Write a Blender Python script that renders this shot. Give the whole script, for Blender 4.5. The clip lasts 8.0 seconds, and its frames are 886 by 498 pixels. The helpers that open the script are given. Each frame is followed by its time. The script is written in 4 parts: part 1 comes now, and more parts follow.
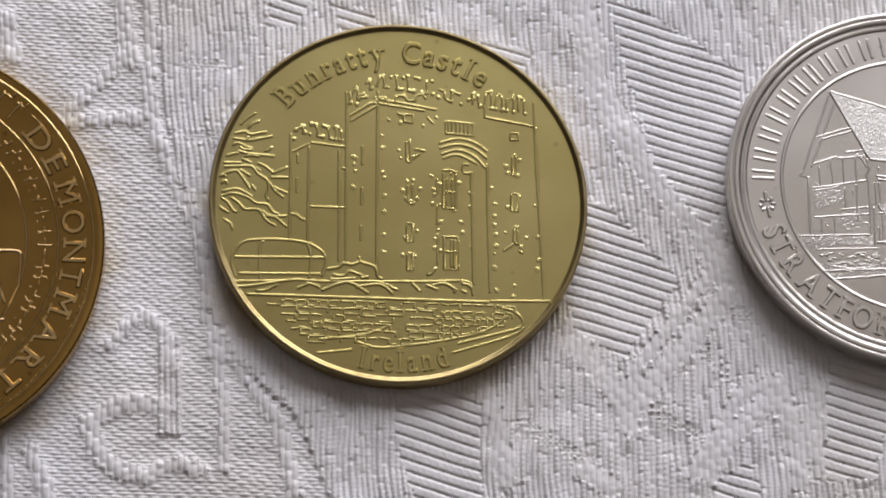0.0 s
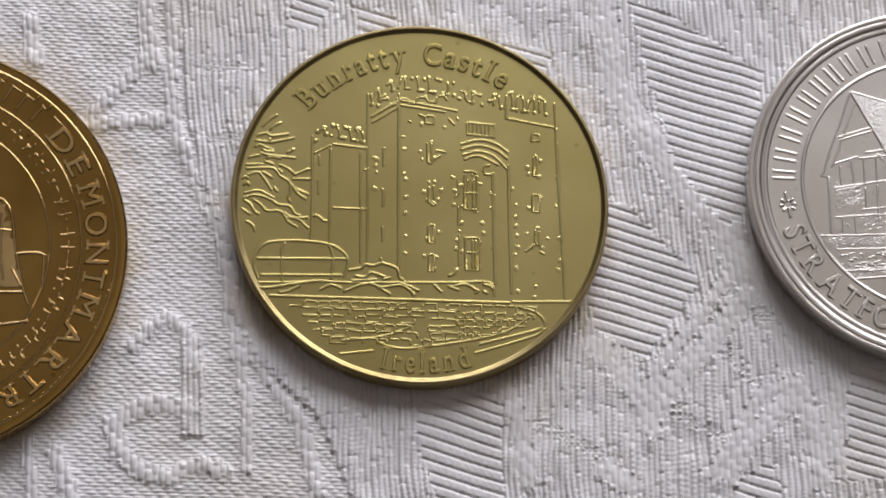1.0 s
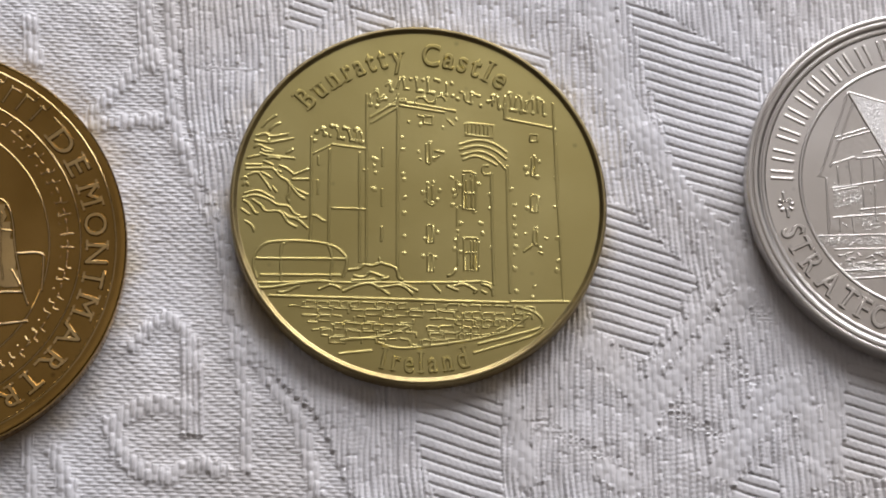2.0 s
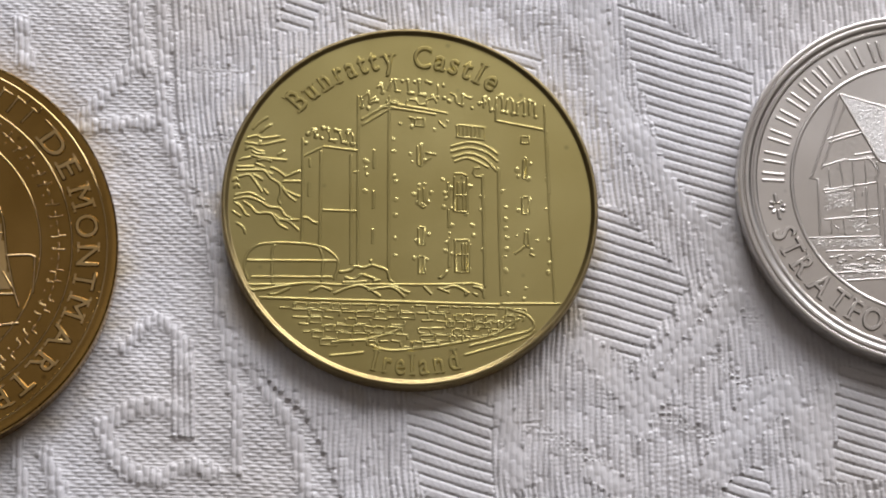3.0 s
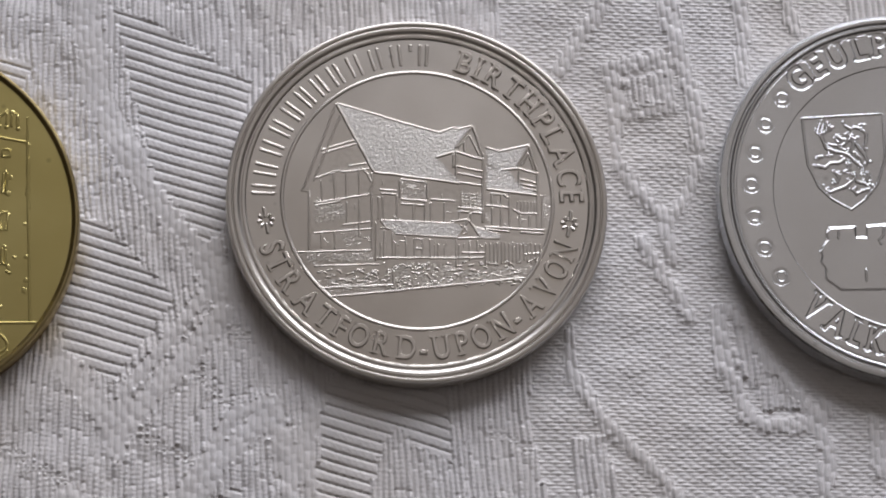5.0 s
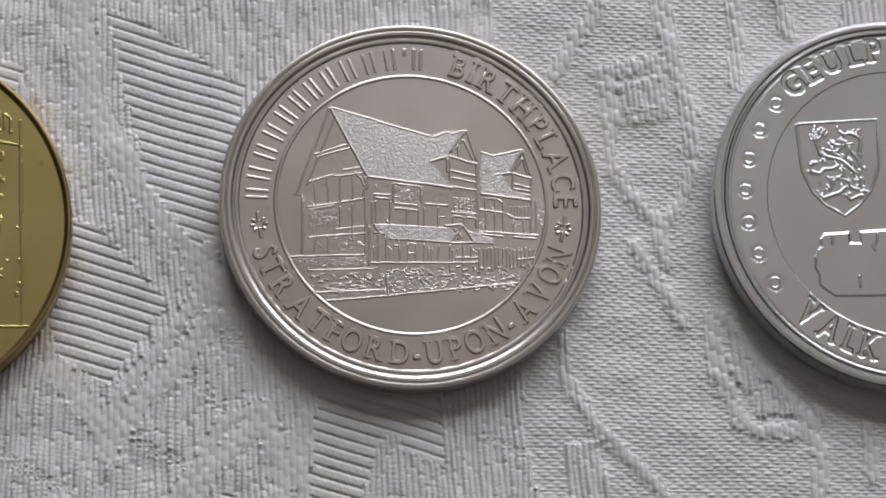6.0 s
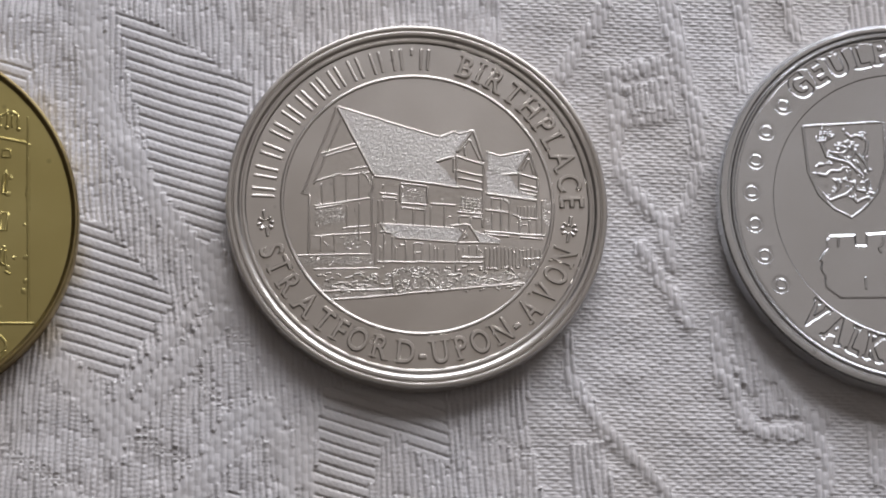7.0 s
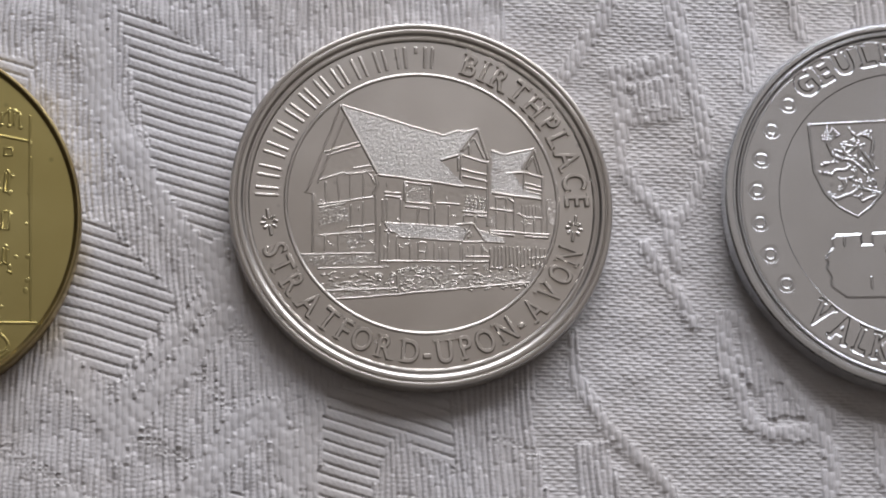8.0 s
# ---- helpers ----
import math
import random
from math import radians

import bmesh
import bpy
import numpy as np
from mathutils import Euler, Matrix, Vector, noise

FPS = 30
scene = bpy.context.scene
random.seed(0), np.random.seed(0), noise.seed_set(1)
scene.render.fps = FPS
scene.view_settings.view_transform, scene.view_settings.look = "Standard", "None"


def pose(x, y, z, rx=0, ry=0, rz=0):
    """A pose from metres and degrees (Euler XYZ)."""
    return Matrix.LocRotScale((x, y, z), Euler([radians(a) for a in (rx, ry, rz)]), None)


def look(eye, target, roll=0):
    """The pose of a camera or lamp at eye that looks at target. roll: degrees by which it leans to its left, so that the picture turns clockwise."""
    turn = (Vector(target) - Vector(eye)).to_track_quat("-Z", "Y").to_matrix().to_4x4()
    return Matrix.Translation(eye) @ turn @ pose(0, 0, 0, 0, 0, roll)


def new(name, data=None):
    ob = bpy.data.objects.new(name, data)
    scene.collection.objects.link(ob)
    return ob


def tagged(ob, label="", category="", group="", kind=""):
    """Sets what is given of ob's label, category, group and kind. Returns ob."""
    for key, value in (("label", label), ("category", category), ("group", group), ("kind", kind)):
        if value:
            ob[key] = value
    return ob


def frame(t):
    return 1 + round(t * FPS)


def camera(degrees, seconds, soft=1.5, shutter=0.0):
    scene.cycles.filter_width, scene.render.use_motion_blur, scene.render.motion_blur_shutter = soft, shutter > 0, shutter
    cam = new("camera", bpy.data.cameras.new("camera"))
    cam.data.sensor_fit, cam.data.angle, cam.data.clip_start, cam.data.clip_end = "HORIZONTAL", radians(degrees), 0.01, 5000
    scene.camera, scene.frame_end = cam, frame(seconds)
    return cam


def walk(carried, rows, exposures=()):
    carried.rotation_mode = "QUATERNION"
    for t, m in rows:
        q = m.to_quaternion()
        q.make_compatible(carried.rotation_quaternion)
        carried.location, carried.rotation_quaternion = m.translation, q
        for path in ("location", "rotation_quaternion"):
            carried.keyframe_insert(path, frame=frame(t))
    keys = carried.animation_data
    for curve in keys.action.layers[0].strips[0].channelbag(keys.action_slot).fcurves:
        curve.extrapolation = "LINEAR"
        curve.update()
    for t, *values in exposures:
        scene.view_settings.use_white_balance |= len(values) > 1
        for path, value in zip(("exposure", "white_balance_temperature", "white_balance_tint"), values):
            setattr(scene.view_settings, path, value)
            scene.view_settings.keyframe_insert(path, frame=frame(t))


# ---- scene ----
cam = camera(18.94, 8.0, soft=2.05, shutter=0.5)
PATH = [
    (0.0, -0.052378, -0.077332, 0.203441, 19.163, -4.089, 0.652),
    (0.5, -0.052330, -0.077715, 0.204184, 19.181, -3.720, 0.671),
    (1.0, -0.052302, -0.076927, 0.204294, 19.007, -3.572, 0.685),
    (1.5, -0.052422, -0.077094, 0.204707, 19.008, -3.618, 0.655),
    (3.0, -0.051579, -0.077163, 0.204788, 19.077, -3.581, 0.663),
    (3.3, -0.048450, -0.077012, 0.205311, 19.068, -4.200, 0.323),
    (3.5, -0.045520, -0.076465, 0.205722, 19.002, -4.921, 0.054),
    (4.0, -0.031914, -0.073093, 0.205930, 18.407, -5.840, -0.102),
    (4.5, -0.019689, -0.072187, 0.205461, 18.153, -5.339, -0.211),
    (5.0, -0.017312, -0.069650, 0.204071, 17.890, -5.377, -0.259),
    (6.5, -0.018213, -0.068603, 0.203875, 17.723, -5.862, -0.000),
    (7.0, -0.017705, -0.069527, 0.203938, 17.918, -5.646, 0.203),
    (7.5, -0.018491, -0.069126, 0.203906, 17.829, -5.828, 0.062),
    (8.0, -0.018983, -0.069276, 0.202715, 17.932, -5.915, 0.128),
]
walk(cam, [(t, pose(x, y, z, rx, ry, rz)) for t, x, y, z, rx, ry, rz in PATH],
     exposures=[(0.0, -0.02), (3.0, -0.02), (3.5, -0.14), (4.0, -0.32), (4.5, -0.38), (6.5, -0.42), (8.0, -0.42)])

# ---- light: one large window beyond the table, day sky outside ----
MM = 0.001
world = bpy.data.worlds.new("sky")
scene.world = world
world.use_nodes = True
wn = world.node_tree.nodes
sky = wn.new("ShaderNodeTexSky")
sky.sky_type, sky.sun_disc = "NISHITA", False
sky.sun_elevation, sky.sun_rotation = radians(40), radians(160)
wn["Background"].inputs["Strength"].default_value = 0.1
world.node_tree.links.new(sky.outputs["Color"], wn["Background"].inputs["Color"])

WIN_X, WIN_Y, WIN_Z, WIN_W, WIN_H = 0.36, 1.15, 0.74, 1.6, 1.1
lamp_data = bpy.data.lights.new("window_daylight", "AREA")
lamp_data.shape, lamp_data.size, lamp_data.size_y = "RECTANGLE", WIN_W - 0.12, WIN_H - 0.12
lamp_data.energy, lamp_data.color = 37.3, (0.962, 0.943, 0.988)
lamp = new("window_daylight", lamp_data)
lamp.matrix_world = look((WIN_X, WIN_Y + 0.09, WIN_Z), (WIN_X, -1.0, WIN_Z))


# ---- materials ----
def material(name):
    m = bpy.data.materials.new(name)
    m.use_nodes = True
    t = m.node_tree
    return m, t.nodes, t.links, t.nodes["Principled BSDF"]


def metal(name, light, dark, rough, grain=900.0, bump=0.04, spots=0.5):
    """Struck metal: two tarnish tones, fine grain in gloss and relief."""
    m, n, l, p = material(name)
    tc = n.new("ShaderNodeTexCoord")
    big = n.new("ShaderNodeTexNoise")
    big.inputs["Scale"].default_value, big.inputs["Detail"].default_value = 160.0, 5.0
    fine = n.new("ShaderNodeTexNoise")
    fine.inputs["Scale"].default_value, fine.inputs["Detail"].default_value = grain * 6, 3.0
    l.new(tc.outputs["Object"], big.inputs["Vector"])
    l.new(tc.outputs["Object"], fine.inputs["Vector"])
    ramp = n.new("ShaderNodeValToRGB")
    ramp.color_ramp.elements[0].position, ramp.color_ramp.elements[1].position = 0.3, 0.72
    ramp.color_ramp.elements[0].color, ramp.color_ramp.elements[1].color = (*dark, 1), (*light, 1)
    l.new(big.outputs["Fac"], ramp.inputs["Fac"])
    # small dark tarnish specks
    vor = n.new("ShaderNodeTexVoronoi")
    vor.inputs["Scale"].default_value = 330.0
    l.new(tc.outputs["Object"], vor.inputs["Vector"])
    speck = n.new("ShaderNodeMapRange")
    speck.inputs["From Min"].default_value, speck.inputs["From Max"].default_value = 0.03, 0.09
    speck.inputs["To Min"].default_value, speck.inputs["To Max"].default_value = 1.0 - spots * 0.5, 1.0
    l.new(vor.outputs["Distance"], speck.inputs["Value"])
    mix = n.new("ShaderNodeMix")
    mix.data_type, mix.blend_type = "RGBA", "MULTIPLY"
    mix.inputs["Factor"].default_value = 1.0
    l.new(ramp.outputs["Color"], mix.inputs["A"])
    l.new(speck.outputs["Result"], mix.inputs["B"])
    l.new(mix.outputs["Result"], p.inputs["Base Color"])
    p.inputs["Metallic"].default_value = 1.0
    rr = n.new("ShaderNodeMapRange")
    rr.inputs["To Min"].default_value, rr.inputs["To Max"].default_value = rough - 0.05, rough + 0.07
    l.new(big.outputs["Fac"], rr.inputs["Value"])
    l.new(rr.outputs["Result"], p.inputs["Roughness"])
    bp = n.new("ShaderNodeBump")
    bp.inputs["Strength"].default_value, bp.inputs["Distance"].default_value = bump, 0.0001
    l.new(fine.outputs["Fac"], bp.inputs["Height"])
    l.new(bp.outputs["Normal"], p.inputs["Normal"])
    return m


BRASS = metal("brass", (0.585, 0.505, 0.215), (0.535, 0.455, 0.18), 0.32)
BRASS_EDGE = metal("brass_edge", (0.52, 0.42, 0.21), (0.34, 0.26, 0.12), 0.36, spots=0.9)
COPPER = metal("copper_bronze", (0.40, 0.25, 0.075), (0.28, 0.165, 0.042), 0.11, spots=0.8)
# Worn relief in a paler tone, its whitish-gold glints put into the colour.
COPPER_RELIEF = metal("worn_glint_bronze", (0.66, 0.49, 0.24), (0.46, 0.31, 0.11), 0.13, spots=0.6)
NICKEL = metal("nickel", (0.785, 0.75, 0.705), (0.715, 0.685, 0.645), 0.29)
NICKEL_RIM = metal("polished_nickel", (0.67, 0.64, 0.60), (0.60, 0.575, 0.54), 0.29)
NICKEL_FROST = metal("frosted_nickel", (0.75, 0.73, 0.70), (0.68, 0.66, 0.635), 0.4, bump=0.3)
STEEL = metal("silver_plate", (0.81, 0.83, 0.855), (0.745, 0.765, 0.79), 0.23)


def cotton():
    m, n, l, p = material("damask_cotton")
    tc = n.new("ShaderNodeTexCoord")
    stain = n.new("ShaderNodeTexNoise")
    stain.inputs["Scale"].default_value, stain.inputs["Detail"].default_value = 45.0, 4.0
    l.new(tc.outputs["Object"], stain.inputs["Vector"])
    ramp = n.new("ShaderNodeValToRGB")
    ramp.color_ramp.elements[0].position, ramp.color_ramp.elements[1].position = 0.31, 0.58
    ramp.color_ramp.elements[0].color, ramp.color_ramp.elements[1].color = (0.735, 0.70, 0.675, 1), (0.80, 0.79, 0.805, 1)
    old = ramp.color_ramp.elements.new(0.2)
    old.color = (0.61, 0.545, 0.455, 1)
    l.new(stain.outputs["Fac"], ramp.inputs["Fac"])
    # yellowish tarnish and the medals' reflected colour, painted round the brass and bronze edges
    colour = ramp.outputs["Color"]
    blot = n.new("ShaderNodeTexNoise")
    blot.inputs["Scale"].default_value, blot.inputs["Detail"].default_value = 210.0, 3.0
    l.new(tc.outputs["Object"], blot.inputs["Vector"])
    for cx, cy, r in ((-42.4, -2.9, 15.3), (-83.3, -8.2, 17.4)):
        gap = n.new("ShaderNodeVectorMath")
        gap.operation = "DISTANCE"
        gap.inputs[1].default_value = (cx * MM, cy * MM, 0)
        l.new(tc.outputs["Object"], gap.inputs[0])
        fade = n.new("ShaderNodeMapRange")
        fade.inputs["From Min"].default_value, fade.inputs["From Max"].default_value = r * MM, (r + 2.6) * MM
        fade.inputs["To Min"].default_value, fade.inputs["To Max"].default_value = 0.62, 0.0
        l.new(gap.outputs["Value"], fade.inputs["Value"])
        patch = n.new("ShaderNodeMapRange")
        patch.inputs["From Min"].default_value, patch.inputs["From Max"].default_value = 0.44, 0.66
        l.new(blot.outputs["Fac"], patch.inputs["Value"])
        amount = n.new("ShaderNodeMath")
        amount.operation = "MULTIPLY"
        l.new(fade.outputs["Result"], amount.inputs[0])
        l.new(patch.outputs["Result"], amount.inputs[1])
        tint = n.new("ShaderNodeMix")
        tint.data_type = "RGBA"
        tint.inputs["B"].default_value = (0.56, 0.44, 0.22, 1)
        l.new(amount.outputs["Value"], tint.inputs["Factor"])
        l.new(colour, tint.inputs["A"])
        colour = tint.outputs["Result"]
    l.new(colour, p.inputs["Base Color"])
    fibre = n.new("ShaderNodeTexNoise")
    fibre.inputs["Scale"].default_value, fibre.inputs["Detail"].default_value = 5200.0, 3.0
    l.new(tc.outputs["Object"], fibre.inputs["Vector"])
    bp = n.new("ShaderNodeBump")
    bp.inputs["Strength"].default_value, bp.inputs["Distance"].default_value = 0.25, 0.0001
    l.new(fibre.outputs["Fac"], bp.inputs["Height"])
    l.new(bp.outputs["Normal"], p.inputs["Normal"])
    p.inputs["Roughness"].default_value = 0.33
    p.inputs["Specular IOR Level"].default_value = 0.5
    p.inputs["Sheen Weight"].default_value = 0.15
    return m


def plain(name, a, b, scale, rough):
    m, n, l, p = material(name)
    tc = n.new("ShaderNodeTexCoord")
    ns = n.new("ShaderNodeTexNoise")
    ns.inputs["Scale"].default_value, ns.inputs["Detail"].default_value = scale, 6.0
    l.new(tc.outputs["Object"], ns.inputs["Vector"])
    ramp = n.new("ShaderNodeValToRGB")
    ramp.color_ramp.elements[0].color, ramp.color_ramp.elements[1].color = (*a, 1), (*b, 1)
    l.new(ns.outputs["Fac"], ramp.inputs["Fac"])
    l.new(ramp.outputs["Color"], p.inputs["Base Color"])
    p.inputs["Roughness"].default_value = rough
    return m


COTTON = cotton()
PAINT = plain("wall_paint", (0.10, 0.08, 0.062), (0.14, 0.115, 0.09), 3.0, 0.8)
WHITE = plain("ceiling_paint", (0.38, 0.345, 0.305), (0.42, 0.38, 0.335), 2.0, 0.85)
WOOD = plain("oak", (0.16, 0.09, 0.045), (0.30, 0.18, 0.09), 14.0, 0.45)
FRAME = plain("window_paint", (0.76, 0.76, 0.75), (0.8, 0.8, 0.79), 6.0, 0.4)


# ---- mesh helpers ----
def part(name, bm, mat, parent=None, label="", smooth=False):
    me = bpy.data.meshes.new(name)
    bm.to_mesh(me)
    bm.free()
    me.materials.append(mat)
    if smooth:
        me.shade_smooth()
        if smooth is not True:
            me.set_sharp_from_angle(angle=radians(smooth))
    ob = new(name, me)
    ob.parent = parent
    if label:
        ob["label"] = label
    return ob


def add_box(bm, lo, hi):
    r = bmesh.ops.create_cube(bm, size=1.0)
    c = [(a + b) / 2 for a, b in zip(lo, hi)]
    s = [b - a for a, b in zip(lo, hi)]
    for v in r["verts"]:
        v.co = Vector((c[0] + v.co.x * s[0], c[1] + v.co.y * s[1], c[2] + v.co.z * s[2]))


def box(name, lo, hi, mat, parent=None, label=""):
    bm = bmesh.new()
    add_box(bm, lo, hi)
    return part(name, bm, mat, parent, label)


def lathe(bm, profile, steps=180):
    """Turn a profile of (radius, height) in mm about the z axis."""
    rings = []
    for r, h in profile:
        if r == 0:
            rings.append([bm.verts.new((0, 0, h * MM))])
        else:
            rings.append([bm.verts.new((r * MM * math.cos(2 * math.pi * i / steps), r * MM * math.sin(2 * math.pi * i / steps), h * MM)) for i in range(steps)])
    for a, b in zip(rings, rings[1:]):
        for i in range(steps):
            j = (i + 1) % steps
            if len(b) == 1:
                bm.faces.new((a[i], a[j], b[0]))
            elif len(a) == 1:
                bm.faces.new((a[0], b[j], b[i]))
            else:
                bm.faces.new((a[i], a[j], b[j], b[i]))


def smooth_line(pts, n=4):
    """A rounded version of a polyline."""
    if len(pts) < 3:
        return [Vector((*p, 0)) for p in pts]
    P = [Vector((*p, 0)) for p in pts]
    P = [2 * P[0] - P[1]] + P + [2 * P[-1] - P[-2]]
    out = []
    for a, b, c, d in zip(P, P[1:], P[2:], P[3:]):
        for k in range(n):
            t = k / n
            out.append(0.5 * (2 * b + (c - a) * t + (2 * a - 5 * b + 4 * c - d) * t * t + (3 * b - a - 3 * c + d) * t ** 3))
    out.append(P[-2])
    return out


def ridge(bm, pts, w, h, z, curved=False, wobble=0.0, rng=None):
    """A raised half-round line in mm along pts, on the level z."""
    P = smooth_line(pts) if curved else [Vector((*p, 0)) for p in pts]
    if wobble and rng:
        Q = []
        for a, b in zip(P, P[1:]):
            n = max(1, int((b - a).length / 0.7))
            Q += [a.lerp(b, k / n) for k in range(n)]
        P = Q + [P[-1]]
        P = [p + Vector((rng.uniform(-wobble, wobble), rng.uniform(-wobble, wobble), 0)) for p in P]
    # short run-outs at both ends
    cut = min(0.05, w * 0.25)
    if (P[1] - P[0]).length > 4 * cut:
        d = (P[1] - P[0]).normalized()
        P[1:1] = [P[0] + d * cut, P[0] + d * cut * 1.7]
    if (P[-2] - P[-1]).length > 4 * cut:
        d = (P[-2] - P[-1]).normalized()
        P[-1:-1] = [P[-1] + d * cut * 1.7, P[-1] + d * cut]
    prof = [(-1.0, -0.3), (-0.72, 0.78), (-0.48, 1.0), (-0.22, 1.05), (0.22, 1.05), (0.48, 1.0), (0.72, 0.78), (1.0, -0.3)]
    rows = []
    for i, p in enumerate(P):
        d = (P[min(i + 1, len(P) - 1)] - P[max(i - 1, 0)])
        d = d.normalized() if d.length > 1e-9 else Vector((1, 0, 0))
        s = Vector((-d.y, d.x, 0))
        end = i in (0, len(P) - 1)
        rows.append([bm.verts.new(((p + s * (a * w / 2 * (0.7 if end else 1.0))) * MM) + Vector((0, 0, (z + (-0.2 if end else c) * h) * MM))) for a, c in prof])
    for a, c in zip(rows, rows[1:]):
        for i in range(len(prof) - 1):
            bm.faces.new((a[i + 1], c[i + 1], c[i], a[i]))


def bead(bm, x, y, w, h, z, stretch=1.0, turn=0.0):
    """A small rounded lump in mm."""
    top = bm.verts.new((x * MM, y * MM, (z + h) * MM))
    rings = []
    for rr, hh in ((0.45, 0.98), (0.7, 0.78), (1.0, -0.2)):
        ring = []
        for i in range(8):
            a = 2 * math.pi * i / 8
            u, v = math.cos(a) * w / 2 * rr, math.sin(a) * w / 2 * rr * stretch
            ring.append(bm.verts.new(((x + u * math.cos(turn) - v * math.sin(turn)) * MM, (y + u * math.sin(turn) + v * math.cos(turn)) * MM, (z + hh * h) * MM)))
        rings.append(ring)
    for i in range(8):
        j = (i + 1) % 8
        bm.faces.new((top, rings[0][i], rings[0][j]))
        for a, b in zip(rings, rings[1:]):
            bm.faces.new((a[i], b[i], b[j], a[j]))


def inside(poly, x, y):
    """Which of the points x, y lie in the polygon."""
    r = np.zeros(np.shape(x), bool)
    for (x0, y0), (x1, y1) in zip(poly, poly[1:] + poly[:1]):
        if y0 == y1:
            continue
        c = (y0 > y) != (y1 > y)
        r ^= c & (x < (x1 - x0) * (y - y0) / (y1 - y0) + x0)
    return r


def rough_patch(bm, poly, cell, low, amp, z, seed):
    """A raised, stippled panel over a polygon, in mm."""
    rng = np.random.default_rng(seed)
    xs = np.arange(min(p[0] for p in poly), max(p[0] for p in poly) + cell, cell)
    ys = np.arange(min(p[1] for p in poly), max(p[1] for p in poly) + cell, cell)
    keep = inside(poly, *(g + 0.5 * cell for g in np.meshgrid(xs, ys)))
    verts = {}

    def at(i, j):
        if (i, j) not in verts:
            dx, dy, dz = rng.random(3)
            verts[i, j] = bm.verts.new(((xs[0] + (i + 0.5 * dx) * cell) * MM, (ys[0] + (j + 0.5 * dy) * cell) * MM, (z + low + amp * dz) * MM))
        return verts[i, j]

    for j in range(len(ys)):
        for i in range(len(xs)):
            if keep[j, i]:
                bm.faces.new((at(i, j), at(i + 1, j), at(i + 1, j + 1), at(i, j + 1)))


# which upright strokes of a letter end in a foot: at the top, at the foot (a: all, f: the first, l: the last, -: none)
FEET = {"B": "ff", "I": "aa", "R": "fa", "T": "-a", "H": "aa", "P": "fa", "A": "-a", "E": "ff", "F": "fa", "D": "ff", "N": "ff", "V": "a-", "U": "a-", "K": "aa",
        "L": "ff", "M": "aa", "n": "fa", "r": "fa", "l": "fa", "d": "ll", "u": "al", "y": "a-"}


def glyph(ch):
    """The outline of one character of the built-in font as a mesh, with its left and right bounds."""
    cu = bpy.data.curves.new("glyph", "FONT")
    cu.body, cu.size, cu.extrude, cu.resolution_u = ch, 1.0, 0.008, 4
    cu.bevel_depth, cu.bevel_resolution, cu.offset = 0.032, 0, 0.0
    ob = bpy.data.objects.new("glyph", cu)
    me = bpy.data.meshes.new_from_object(ob)
    bpy.data.objects.remove(ob)
    if ch in FEET:
        # small feet where upright strokes end
        bm = bmesh.new()
        bm.from_mesh(me)
        top = max(v.co.y for v in bm.verts)
        for level, s, which in ((0.0, 1, FEET[ch][1]), (top, -1, FEET[ch][0])):
            xs = sorted(v.co.x for v in bm.verts if abs(v.co.y - level) < 0.035)
            groups = []
            for x in xs:
                if groups and x - groups[-1][-1] < 0.1:
                    groups[-1].append(x)
                else:
                    groups.append([x])
            for g in {"a": groups, "f": groups[:1], "l": groups[-1:], "-": []}[which]:
                if 0.03 < g[-1] - g[0] < 0.24:
                    lo, hi = sorted((level, level + s * 0.075))
                    add_box(bm, (g[0] - 0.09, lo, -0.04), (g[-1] + 0.09, hi, 0.035))
        bm.to_mesh(me)
        bm.free()
    xs = [v.co.x for v in me.vertices]
    return me, min(xs), max(xs)


def bend_text(bm, text, radius, start, end, size, h, z, outward=True):
    """Letters in mm round an arc from the angle start to end (degrees), tops outward or inward."""
    gl = [None if c == " " else glyph(c) for c in text]
    wid = [0.34 if g is None else (g[2] - g[1]) + 0.13 for g in gl]
    total, run = sum(wid), 0.0
    mid = radius + (0.35 if outward else -0.35) * size
    stretch = abs(radians(end - start)) * mid / (total * size)
    for g, w in zip(gl, wid):
        a = radians(start + (end - start) * (run + w / 2) / total)
        run += w
        if g is None:
            continue
        turn = a - math.pi / 2 if outward else a + math.pi / 2
        m = Matrix.Translation((radius * MM * math.cos(a), radius * MM * math.sin(a), z * MM)) @ Matrix.Rotation(turn, 4, "Z") @ Matrix.Diagonal((size * MM * stretch, size * MM, h * MM / 0.04, 1))
        me = g[0]
        me.transform(m @ Matrix.Translation((-(g[1] + g[2]) / 2, 0, 0)))
        bm.from_mesh(me)
    return bm


def bend_bars(bm, widths, radius, start, end, size, h, z):
    """Plain upright bars in mm round an arc, two to a letter's width, for writing that is not spelled out."""
    total, run = sum(widths), 0.0
    for w in widths:
        for s in (0.24, 0.62) if w > 0.4 else (0.4,):
            a = radians(start + (end - start) * (run + w * s) / total)
            low = radius if w > 0.4 else radius + size * 0.45
            ridge(bm, [(low * math.cos(a), low * math.sin(a)), ((radius + size * 0.69) * math.cos(a), (radius + size * 0.69) * math.sin(a))], size * 0.11, h, z)
        run += w


def coin(name, x, y, label, profile, mat, tip=0.0):
    base = tagged(new(name), label, "medal", "medals on the tablecloth")
    base.matrix_world = pose(x * MM, y * MM, -0.06 * MM, tip, 0, 0)
    bm = bmesh.new()
    lathe(bm, profile)
    blank = part("blank", bm, mat, base)
    blank.data.shade_smooth()
    blank.data.set_sharp_from_angle(angle=radians(11))
    return base


